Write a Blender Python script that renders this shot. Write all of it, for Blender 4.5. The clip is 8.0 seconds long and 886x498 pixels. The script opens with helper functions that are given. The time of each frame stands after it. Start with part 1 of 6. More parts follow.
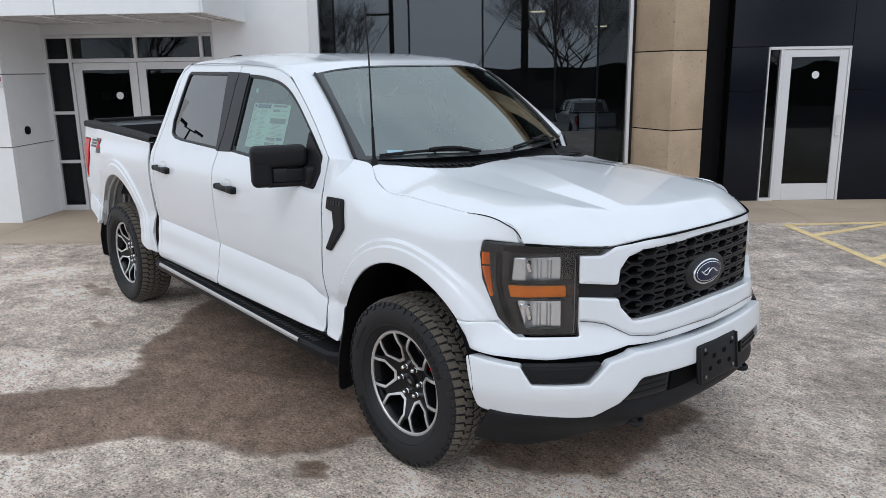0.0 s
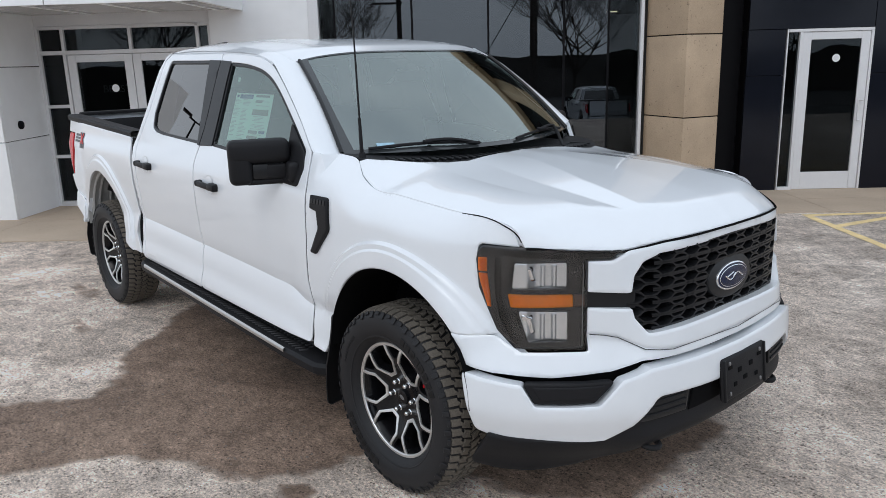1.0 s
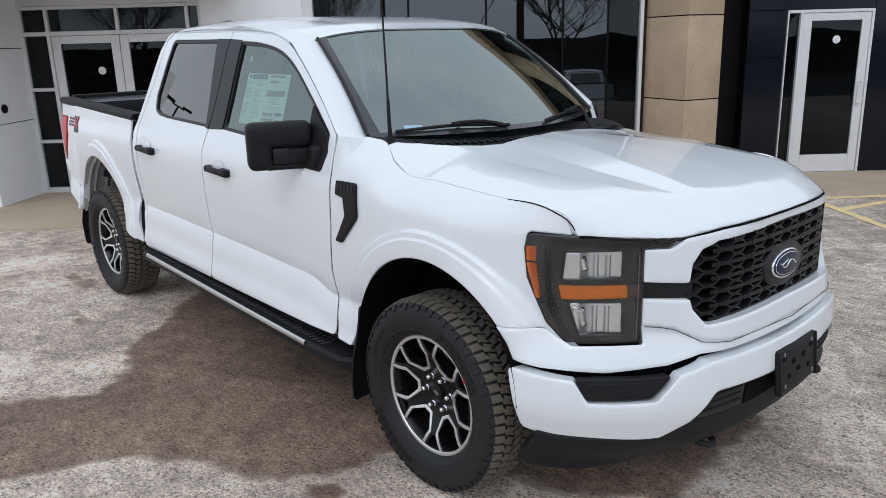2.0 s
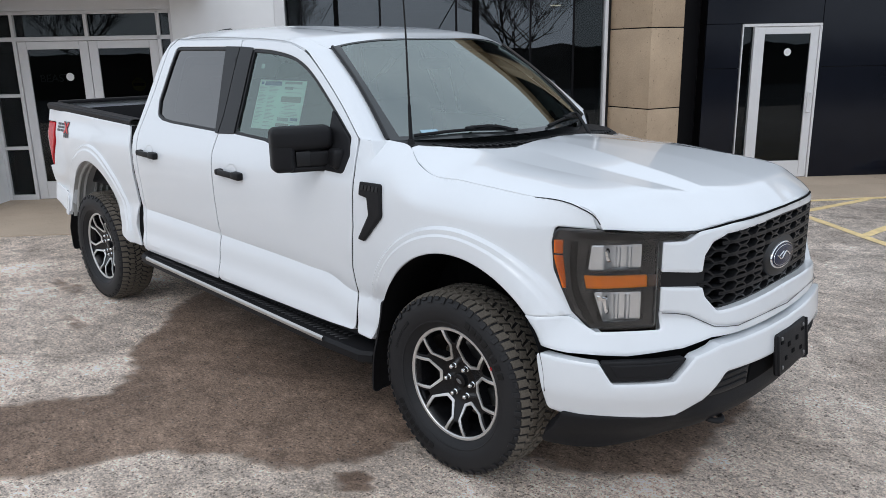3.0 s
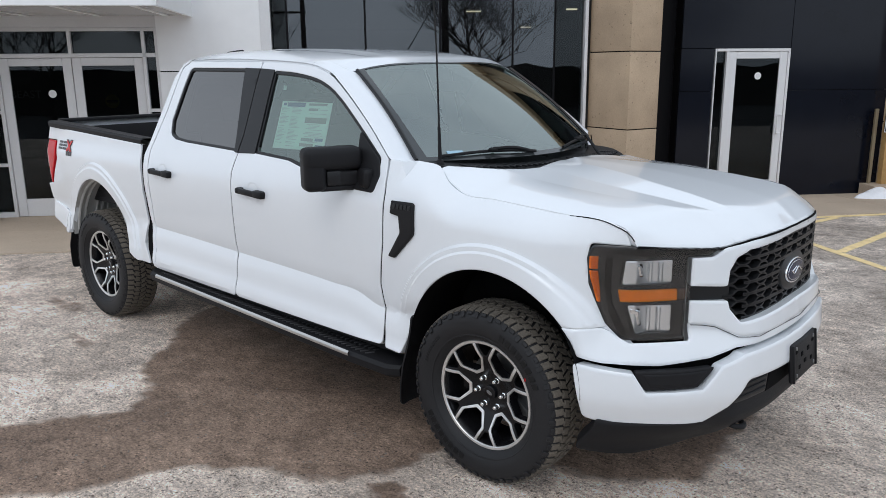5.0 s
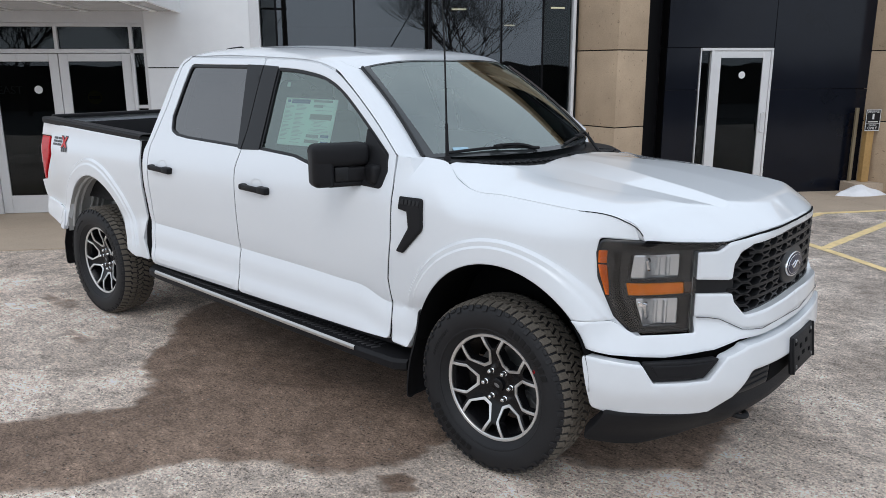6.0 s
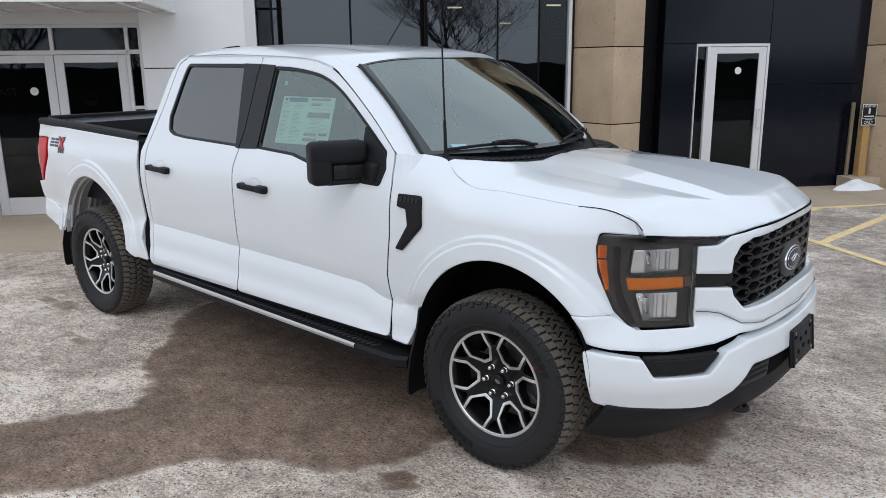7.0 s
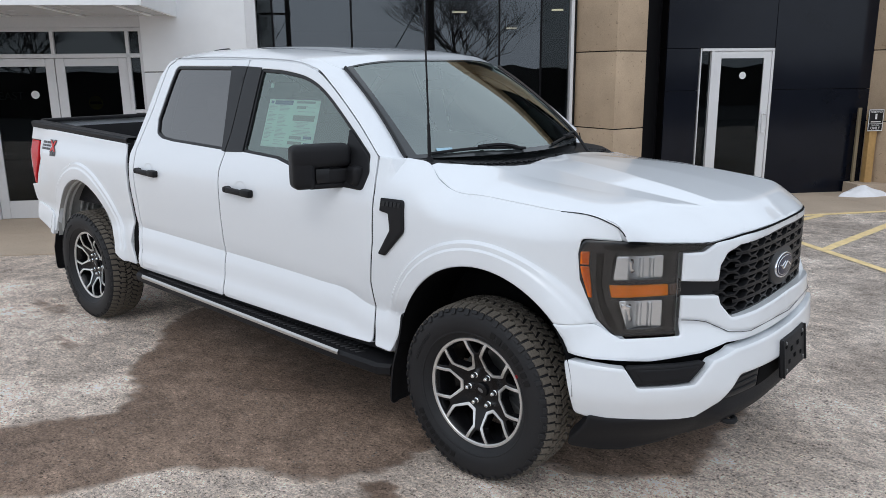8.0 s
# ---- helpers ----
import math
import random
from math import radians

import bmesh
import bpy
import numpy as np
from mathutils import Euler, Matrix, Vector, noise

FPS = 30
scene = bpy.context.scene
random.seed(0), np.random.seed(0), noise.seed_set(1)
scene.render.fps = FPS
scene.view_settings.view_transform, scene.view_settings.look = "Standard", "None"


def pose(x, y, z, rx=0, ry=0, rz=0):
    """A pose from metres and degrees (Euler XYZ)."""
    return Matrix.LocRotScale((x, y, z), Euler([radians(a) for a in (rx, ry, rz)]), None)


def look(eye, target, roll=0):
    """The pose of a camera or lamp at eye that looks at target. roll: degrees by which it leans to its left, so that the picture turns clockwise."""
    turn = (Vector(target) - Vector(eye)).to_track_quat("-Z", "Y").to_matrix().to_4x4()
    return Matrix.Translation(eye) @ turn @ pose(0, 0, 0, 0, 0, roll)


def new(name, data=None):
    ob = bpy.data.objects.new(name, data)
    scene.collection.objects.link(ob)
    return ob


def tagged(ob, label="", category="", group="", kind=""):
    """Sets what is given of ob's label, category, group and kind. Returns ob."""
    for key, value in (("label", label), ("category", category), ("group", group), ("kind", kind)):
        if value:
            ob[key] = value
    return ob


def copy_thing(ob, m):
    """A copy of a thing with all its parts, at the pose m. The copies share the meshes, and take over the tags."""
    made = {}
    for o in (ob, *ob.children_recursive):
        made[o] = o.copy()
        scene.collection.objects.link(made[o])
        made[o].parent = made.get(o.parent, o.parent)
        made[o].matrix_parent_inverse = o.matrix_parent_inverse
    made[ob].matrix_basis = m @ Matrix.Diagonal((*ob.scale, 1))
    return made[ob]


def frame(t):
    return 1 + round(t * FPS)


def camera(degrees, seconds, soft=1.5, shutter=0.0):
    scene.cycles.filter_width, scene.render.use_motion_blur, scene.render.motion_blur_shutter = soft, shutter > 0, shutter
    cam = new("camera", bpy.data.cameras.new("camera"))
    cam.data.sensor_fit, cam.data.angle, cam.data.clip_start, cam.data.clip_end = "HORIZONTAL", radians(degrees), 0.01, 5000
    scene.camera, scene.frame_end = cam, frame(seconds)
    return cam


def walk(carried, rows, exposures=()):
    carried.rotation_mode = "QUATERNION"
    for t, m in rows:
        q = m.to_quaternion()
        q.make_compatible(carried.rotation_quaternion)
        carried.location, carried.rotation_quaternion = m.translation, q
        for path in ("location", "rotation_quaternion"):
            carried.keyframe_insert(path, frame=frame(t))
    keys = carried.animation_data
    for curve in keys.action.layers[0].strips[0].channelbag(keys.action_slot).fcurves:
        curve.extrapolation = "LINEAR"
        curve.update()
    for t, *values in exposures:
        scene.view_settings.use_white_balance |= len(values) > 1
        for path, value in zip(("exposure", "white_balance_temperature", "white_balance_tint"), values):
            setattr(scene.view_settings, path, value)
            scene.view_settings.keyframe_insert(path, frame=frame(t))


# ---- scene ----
cam = camera(60.6, 8.0, soft=0.6)

PATH = [
    (0, (2.653, -2.977, 1.844), (1.185, -1.699, 1.384), -0.9),
    (0.5, (2.584, -2.882, 1.834), (1.114, -1.61, 1.366), -1.2),
    (1, (2.445, -2.699, 1.819), (0.962, -1.448, 1.334), -1.6),
    (1.5, (2.341, -2.635, 1.802), (0.86, -1.391, 1.294), -1.8),
    (2, (2.177, -2.762, 1.8), (0.733, -1.482, 1.274), -1.6),
    (2.2, (2.097, -2.837, 1.794), (0.677, -1.529, 1.27), -1.6),
    (3.3, (2.13, -3.225, 1.82), (0.784, -1.832, 1.319), -0.8),
    (3.5, (2.155, -3.294, 1.828), (0.814, -1.895, 1.334), -0.6),
    (4, (2.165, -3.361, 1.825), (0.829, -1.952, 1.345), -0.3),
    (4.5, (2.07, -3.388, 1.834), (0.752, -1.958, 1.368), -0.3),
    (4.7, (2.027, -3.397, 1.839), (0.719, -1.957, 1.375), -0.4),
    (5.8, (1.908, -3.52, 1.833), (0.652, -2.035, 1.367), -0.3),
    (6, (1.912, -3.544, 1.839), (0.661, -2.056, 1.37), -0.2),
    (6.5, (1.904, -3.551, 1.836), (0.658, -2.06, 1.364), -0.3),
    (7, (1.906, -3.55, 1.83), (0.66, -2.058, 1.358), -0.7),
    (7.5, (1.909, -3.526, 1.827), (0.659, -2.036, 1.362), -0.9),
    (8, (1.955, -3.422, 1.815), (0.689, -1.943, 1.356), -0.6),
]
walk(cam, [(t, look(eye, target, roll)) for t, eye, target, roll in PATH])

# ---- light ----
world = bpy.data.worlds.new("overcast_sky")
scene.world = world
world.use_nodes = True
wn = world.node_tree
sky = wn.nodes.new("ShaderNodeTexSky")
sky.sky_type, sky.sun_disc = "NISHITA", False
sky.sun_elevation, sky.sun_rotation = radians(48), radians(150)
sky.dust_density, sky.ozone_density = 2.0, 1.5
grey = wn.nodes.new("ShaderNodeHueSaturation")
grey.inputs["Saturation"].default_value = 0.35
wn.links.new(sky.outputs["Color"], grey.inputs["Color"])
# a closed cloud cover evens the sky out
cloud = wn.nodes.new("ShaderNodeTexNoise")
cloud.inputs["Scale"].default_value, cloud.inputs["Detail"].default_value = 2.2, 5.0
shade = wn.nodes.new("ShaderNodeValToRGB")
shade.color_ramp.elements[0].position, shade.color_ramp.elements[0].color = 0.3, (6.2, 7.1, 8.4, 1)
shade.color_ramp.elements[1].position, shade.color_ramp.elements[1].color = 0.75, (9.0, 9.9, 11.1, 1)
cover = wn.nodes.new("ShaderNodeMix")
cover.data_type = "RGBA"
cover.inputs[0].default_value = 0.8
wn.links.new(cloud.outputs["Fac"], shade.inputs[0])
wn.links.new(grey.outputs["Color"], cover.inputs[6])
wn.links.new(shade.outputs["Color"], cover.inputs[7])
wn.links.new(cover.outputs[2], wn.nodes["Background"].inputs["Color"])
wn.nodes["Background"].inputs["Strength"].default_value = 0.135

sun = new("sun", bpy.data.lights.new("sun", "SUN"))
sun.data.energy, sun.data.angle, sun.data.color = 0.4, radians(25), (1.0, 0.97, 0.93)
sun.matrix_world = look((3.0, -5.2, 7.0), (0, 0, 0))
scene.view_settings.exposure = -0.06


# ---- materials ----
def material(name, color, rough=0.5, metal=0.0, coat=0.0, vary=0.06, grain=40.0, bump=0.0, spread=3.0, spec=0.5, per_object=0.0, pits=0.0):
    """A surface with variation at two scales: broad patches and fine grain."""
    m = bpy.data.materials.new(name)
    m.use_nodes = True
    t = m.node_tree
    b = t.nodes["Principled BSDF"]
    b.inputs["Roughness"].default_value, b.inputs["Metallic"].default_value = rough, metal
    b.inputs["Coat Weight"].default_value, b.inputs["Coat Roughness"].default_value = coat, 0.04
    b.inputs["Specular IOR Level"].default_value = spec
    co = t.nodes.new("ShaderNodeTexCoord")
    total = None
    for scale, weight in ((spread, vary), (grain, vary * 0.8)):
        n = t.nodes.new("ShaderNodeTexNoise")
        n.inputs["Scale"].default_value, n.inputs["Detail"].default_value = scale, 5.0
        t.links.new(co.outputs["Object"], n.inputs["Vector"])
        k = t.nodes.new("ShaderNodeMath")
        k.operation = "MULTIPLY_ADD"
        k.inputs[1].default_value = 2 * weight
        t.links.new(n.outputs["Fac"], k.inputs[0])
        if total is None:
            k.inputs[2].default_value = 1 - 2 * vary * 0.9
        else:
            t.links.new(total.outputs[0], k.inputs[2])
        total, fine = k, n
    if per_object:
        info = t.nodes.new("ShaderNodeObjectInfo")
        k = t.nodes.new("ShaderNodeMath")
        k.operation, k.inputs[1].default_value = "MULTIPLY_ADD", per_object
        t.links.new(info.outputs["Random"], k.inputs[0])
        t.links.new(total.outputs[0], k.inputs[2])
        total = k
    if pits:
        n = t.nodes.new("ShaderNodeTexNoise")
        n.inputs["Scale"].default_value, n.inputs["Detail"].default_value = pits, 3.0
        t.links.new(co.outputs["Object"], n.inputs["Vector"])
        hole = t.nodes.new("ShaderNodeMapRange")
        for key, val in (("From Min", 0.26), ("From Max", 0.35), ("To Min", 0.5), ("To Max", 1.0)):
            hole.inputs[key].default_value = val
        t.links.new(n.outputs["Fac"], hole.inputs["Value"])
        k = t.nodes.new("ShaderNodeMath")
        k.operation = "MULTIPLY"
        t.links.new(hole.outputs[0], k.inputs[0])
        t.links.new(total.outputs[0], k.inputs[1])
        total = k
    mul = t.nodes.new("ShaderNodeVectorMath")
    mul.operation, mul.inputs[0].default_value = "SCALE", color[:3]
    t.links.new(total.outputs[0], mul.inputs["Scale"])
    t.links.new(mul.outputs[0], b.inputs["Base Color"])
    if bump:
        bp = t.nodes.new("ShaderNodeBump")
        bp.inputs["Strength"].default_value, bp.inputs["Distance"].default_value = 1.0, bump
        t.links.new(fine.outputs["Fac"], bp.inputs["Height"])
        t.links.new(bp.outputs[0], b.inputs["Normal"])
    return m


def glass(name, tint, ior=1.6, haze=0.0, sheen=(0.93, 1.0, 0.985)):
    m = bpy.data.materials.new(name)
    m.use_nodes = True
    t = m.node_tree
    t.nodes.remove(t.nodes["Principled BSDF"])
    clear, gloss = t.nodes.new("ShaderNodeBsdfTransparent"), t.nodes.new("ShaderNodeBsdfGlossy")
    clear.inputs["Color"].default_value = (*tint, 1)
    gloss.inputs["Color"].default_value = (*sheen, 1)
    gloss.inputs["Roughness"].default_value = haze
    f, mix = t.nodes.new("ShaderNodeFresnel"), t.nodes.new("ShaderNodeMixShader")
    f.inputs["IOR"].default_value = ior
    t.links.new(f.outputs[0], mix.inputs[0])
    t.links.new(clear.outputs[0], mix.inputs[1])
    t.links.new(gloss.outputs[0], mix.inputs[2])
    t.links.new(mix.outputs[0], t.nodes["Material Output"].inputs["Surface"])
    return m


WHITE = material("white_car_paint", (0.775, 0.805, 0.835), 0.35, coat=1.0, vary=0.01)
BLACK = material("black_grained_plastic", (0.013, 0.013, 0.0145), 0.5, vary=0.15, grain=400, bump=0.0004, spec=0.18)
# step ribs, a little lighter than the black board
STEPRIB = material("grey_step_tread", (0.028, 0.028, 0.03), 0.5, vary=0.2, spec=0.3)
SATIN = material("satin_black_trim", (0.012, 0.0125, 0.014), 0.35, vary=0.1, spec=0.3)
# near-black colour carries the shade of arches, gaps, cavities and underside
DARK = material("cavity_shade_black", (0.004, 0.004, 0.0045), 0.9, vary=0.2, spec=0.1)
RUBBER = material("tyre_rubber", (0.0165, 0.0165, 0.018), 0.55, vary=0.2, grain=120, bump=0.0004, spec=0.28)
LETTERM = material("raised_tyre_letters", (0.0075, 0.0075, 0.008), 0.5, vary=0.1, spec=0.25)
TREADM = material("dusty_tread_rubber", (0.125, 0.110, 0.092), 0.9, vary=0.55, grain=120, bump=0.0012, spec=0.25)
MACHINED = material("machined_aluminium", (0.80, 0.80, 0.79), 0.42, metal=1.0, vary=0.04)
STRIP = material("brushed_step_strip", (0.50, 0.49, 0.47), 0.32, metal=0.9, vary=0.08, grain=80)
GLOSSBLACK = material("gloss_black_alloy", (0.006, 0.006, 0.007), 0.25, coat=0.12, vary=0.1, spec=0.22)
REFLECTOR = material("lamp_reflector", (0.86, 0.87, 0.88), 0.18, metal=0.7, vary=0.12, grain=90, bump=0.001)
CHROME = material("bright_chrome", (0.85, 0.86, 0.87), 0.06, metal=1.0, vary=0.01)
STEEL = material("brake_steel", (0.25, 0.25, 0.25), 0.45, metal=0.8, vary=0.2)
WELL = material("galvanised_wheel_well", (0.42, 0.42, 0.41), 0.6, vary=0.15, grain=20)
AMBER = material("amber_lens", (0.95, 0.29, 0.008), 0.2, coat=0.2, spec=0.3, vary=0.25, grain=60)
MARKER = material("deep_orange_lens", (0.80, 0.17, 0.01), 0.2, coat=0.2, spec=0.3, vary=0.2, grain=60)
SMOKEAMBER = material("smoked_amber_lens", (0.10, 0.05, 0.03), 0.2, coat=0.3, vary=0.2)
REDLENS = material("red_lens", (0.55, 0.006, 0.012), 0.25, coat=0.0, spec=0.3, vary=0.12, grain=80)
SMOKE = material("smoked_bezel", (0.0105, 0.0115, 0.014), 0.22, coat=0.35, vary=0.3, grain=14)
BLUE = material("deep_blue_enamel", (0.008, 0.014, 0.045), 0.25, coat=0.1, spec=0.25)
REDPAINT = material("red_decal", (0.6, 0.025, 0.025), 0.4)
GREYDECAL = material("dark_grey_decal", (0.05, 0.05, 0.055), 0.4)
PAPER = material("printed_paper", (0.76, 0.96, 0.87), 0.8, vary=0.03)
INKP = material("grey_print", (0.34, 0.40, 0.38), 0.8)
INKL = material("faint_print", (0.56, 0.65, 0.62), 0.8)
INKG = material("olive_print", (0.30, 0.32, 0.28), 0.8)
INKB = material("blue_print", (0.06, 0.14, 0.28), 0.8)
SEATM = material("grey_cloth_seat", (0.09, 0.09, 0.095), 0.9, vary=0.2, grain=300, bump=0.001)
DASH = material("dark_dashboard", (0.03, 0.03, 0.033), 0.6, vary=0.1)
GREEN_GLASS = glass("green_tinted_glass", (0.93, 1.0, 0.965), 2.45, sheen=(0.88, 1.0, 0.94))
PRIVACY = glass("privacy_glass", (0.10, 0.103, 0.105), 2.35, sheen=(1.0, 0.98, 0.96))
SCREEN = glass("windscreen_glass", (0.62, 0.76, 0.72), 3.1, sheen=(0.90, 1.0, 0.965))
LAMPGLASS = glass("clear_lamp_cover", (0.95, 0.955, 0.96), 1.5, sheen=(1.0, 1.0, 1.0))
SHOPGLASS = glass("dark_shop_glass", (0.34, 0.36, 0.38), 1.86, sheen=(0.88, 0.94, 1.0))
DOORGLASS = glass("dark_door_glass", (0.36, 0.385, 0.40), 1.4, sheen=(0.90, 0.97, 1.0))
CLADDING = material("white_composite_cladding", (0.86, 0.87, 0.88), 0.4, vary=0.03, grain=6)
ALUM = material("anodised_aluminium", (0.72, 0.72, 0.73), 0.45, metal=0.2, vary=0.05)
NAVY = material("gloss_black_panel", (0.006, 0.0075, 0.013), 0.12, coat=0.0, vary=0.2, spec=0.27, bump=0.0006, grain=2.5)
TRIMDARK = material("dark_mullion", (0.006, 0.006, 0.0075), 0.5, spec=0.1)
SOFFIT = material("white_soffit", (0.50, 0.50, 0.50), 0.16, vary=0.1, spread=0.8)
STONE = material("tan_aggregate_precast", (0.455, 0.345, 0.24), 0.9, vary=0.22, grain=70, bump=0.006, spread=2.5, per_object=0.06, pits=26.0)
APRON = material("tan_concrete", (0.475, 0.38, 0.29), 0.9, vary=0.22, grain=60, bump=0.003, spread=1.2, per_object=0.06, pits=45.0)
YELLOW = material("worn_yellow_paint", (0.88, 0.68, 0.35), 0.8, vary=0.3, grain=70, bump=0.001, spread=9, pits=45.0)
SNOW = material("old_snow", (0.82, 0.83, 0.86), 0.7, vary=0.08, grain=30, bump=0.01)
WOOD = material("weathered_pine", (0.42, 0.26, 0.10), 0.8, vary=0.3, grain=25)
SIGNW = material("white_sign_paint", (0.75, 0.75, 0.75), 0.5)
SIGNR = material("red_sign_paint", (0.45, 0.03, 0.06), 0.5)
SIGNGREY = material("pale_grey_letters", (0.85, 0.86, 0.86), 0.6)
SIGNYELLOW = material("yellow_sign_face", (0.75, 0.62, 0.04), 0.5)
ASPHALT = material("dark_asphalt", (0.05, 0.05, 0.052), 0.85, vary=0.3, grain=60, bump=0.004, spread=0.7)
BARK = material("dark_bark", (0.05, 0.042, 0.036), 0.9, vary=0.3, grain=30)
ROOMM = material("showroom_dark_surface", (0.14, 0.14, 0.142), 0.7, vary=0.2)
FARM = material("distant_grey_hedge", (0.06, 0.055, 0.05), 0.9, vary=0.4, grain=3, spread=0.3)
DOT = material("white_decal", (0.75, 0.76, 0.76), 0.5)

lit = bpy.data.materials.new("ceiling_lamp_glow")
lit.use_nodes = True
lit.node_tree.nodes["Principled BSDF"].inputs["Emission Color"].default_value = (1.0, 0.85, 0.55, 1)
lit.node_tree.nodes["Principled BSDF"].inputs["Emission Strength"].default_value = 4.0


# ---- mesh tools ----
from mathutils import geometry


def part(name, bm, mat, parent=None, label="", sharp=38):
    """Links a bmesh as one mesh object under a thing or a part."""
    me = bpy.data.meshes.new(name)
    bm.to_mesh(me)
    bm.free()
    me.materials.append(mat)
    for p in me.polygons:
        p.use_smooth = True
    me.set_sharp_from_angle(angle=radians(sharp))
    ob = new(name, me)
    ob.parent = parent
    if label:
        ob["label"] = label
    return ob


def thing(name, m, label, category, group="", kind=""):
    ob = new(name)
    ob.matrix_basis = m
    return tagged(ob, label, category, group, kind)


def put(ob, m):
    ob.matrix_basis = m
    return ob


def hermite(points):
    """A smooth function through (x, y) points."""
    xs, ys = np.array([p[0] for p in points], float), np.array([p[1] for p in points], float)
    d = np.gradient(ys, xs)

    def f(x):
        x = min(max(x, xs[0]), xs[-1])
        i = min(max(int(np.searchsorted(xs, x)) - 1, 0), len(xs) - 2)
        h = xs[i + 1] - xs[i]
        t = (x - xs[i]) / h
        return float((2 * t**3 - 3 * t**2 + 1) * ys[i] + (t**3 - 2 * t**2 + t) * h * d[i] + (3 * t**2 - 2 * t**3) * ys[i + 1] + (t**3 - t**2) * h * d[i + 1])

    return f


def smooth(a, b, x):
    t = min(max((x - a) / (b - a), 0.0), 1.0)
    return t * t * (3 - 2 * t)


def spline(points, n=8, closed=False):
    """Catmull-Rom through points of any dimension."""
    p = [np.array(q, float) for q in points]
    k = len(p)
    out = []
    for i in range(k if closed else k - 1):
        a = p[(i - 1) % k] if closed or i else 2 * p[0] - p[1]
        b, c = p[i], p[(i + 1) % k]
        d = p[(i + 2) % k] if closed or i + 2 < k else 2 * p[-1] - p[-2]
        for j in range(n):
            t = j / n
            out.append(0.5 * (2 * b + (c - a) * t + (2 * a - 5 * b + 4 * c - d) * t * t + (3 * b - 3 * c + d - a) * t**3))
    if not closed:
        out.append(p[-1])
    return out


def rounded(points, r=0.02, n=5):
    """A closed outline with rounded corners; a point may carry its own radius as third number."""
    out, k = [], len(points)
    for i in range(k):
        b = Vector(points[i][:2])
        rad = points[i][2] if len(points[i]) > 2 else r
        a, c = Vector(points[i - 1][:2]) - b, Vector(points[(i + 1) % k][:2]) - b
        la, lc = a.length, c.length
        a, c = a / la, c / lc
        ang = a.angle(c)
        if rad <= 0 or ang > 3.0:
            out.append(tuple(b))
            continue
        d = min(rad / math.tan(ang / 2), la * 0.45, lc * 0.45)
        p, q = b + a * d, b + c * d
        for j in range(n + 1):
            t = j / n
            out.append(tuple(p * (1 - t) ** 2 + b * 2 * t * (1 - t) + q * t * t))
    return out


def inside(pt, loop):
    x, y = pt
    hit = False
    for (x1, y1), (x2, y2) in zip(loop, loop[1:] + loop[:1]):
        if (y1 > y) != (y2 > y) and x < (x2 - x1) * (y - y1) / (y2 - y1) + x1:
            hit = not hit
    return hit


def resample(loop, step):
    out = []
    for a, b in zip(loop, loop[1:] + loop[:1]):
        k = max(1, math.ceil(math.dist(a, b) / step - 1e-6))
        out += [(a[0] + (b[0] - a[0]) * j / k, a[1] + (b[1] - a[1]) * j / k) for j in range(k)]
    return [p for i, p in enumerate(out) if math.dist(p, out[i - 1]) > 1e-5]


def inset(loop, d):
    area = sum(a[0] * b[1] - b[0] * a[1] for a, b in zip(loop, loop[1:] + loop[:1]))
    s, out = (1 if area > 0 else -1), []
    for i, b in enumerate(loop):
        a, c = loop[i - 1], loop[(i + 1) % len(loop)]
        t = Vector((c[0] - a[0], c[1] - a[1]))
        t = t.normalized() if t.length > 1e-9 else Vector((1, 0))
        out.append((b[0] - t.y * d * s, b[1] + t.x * d * s))
    return out


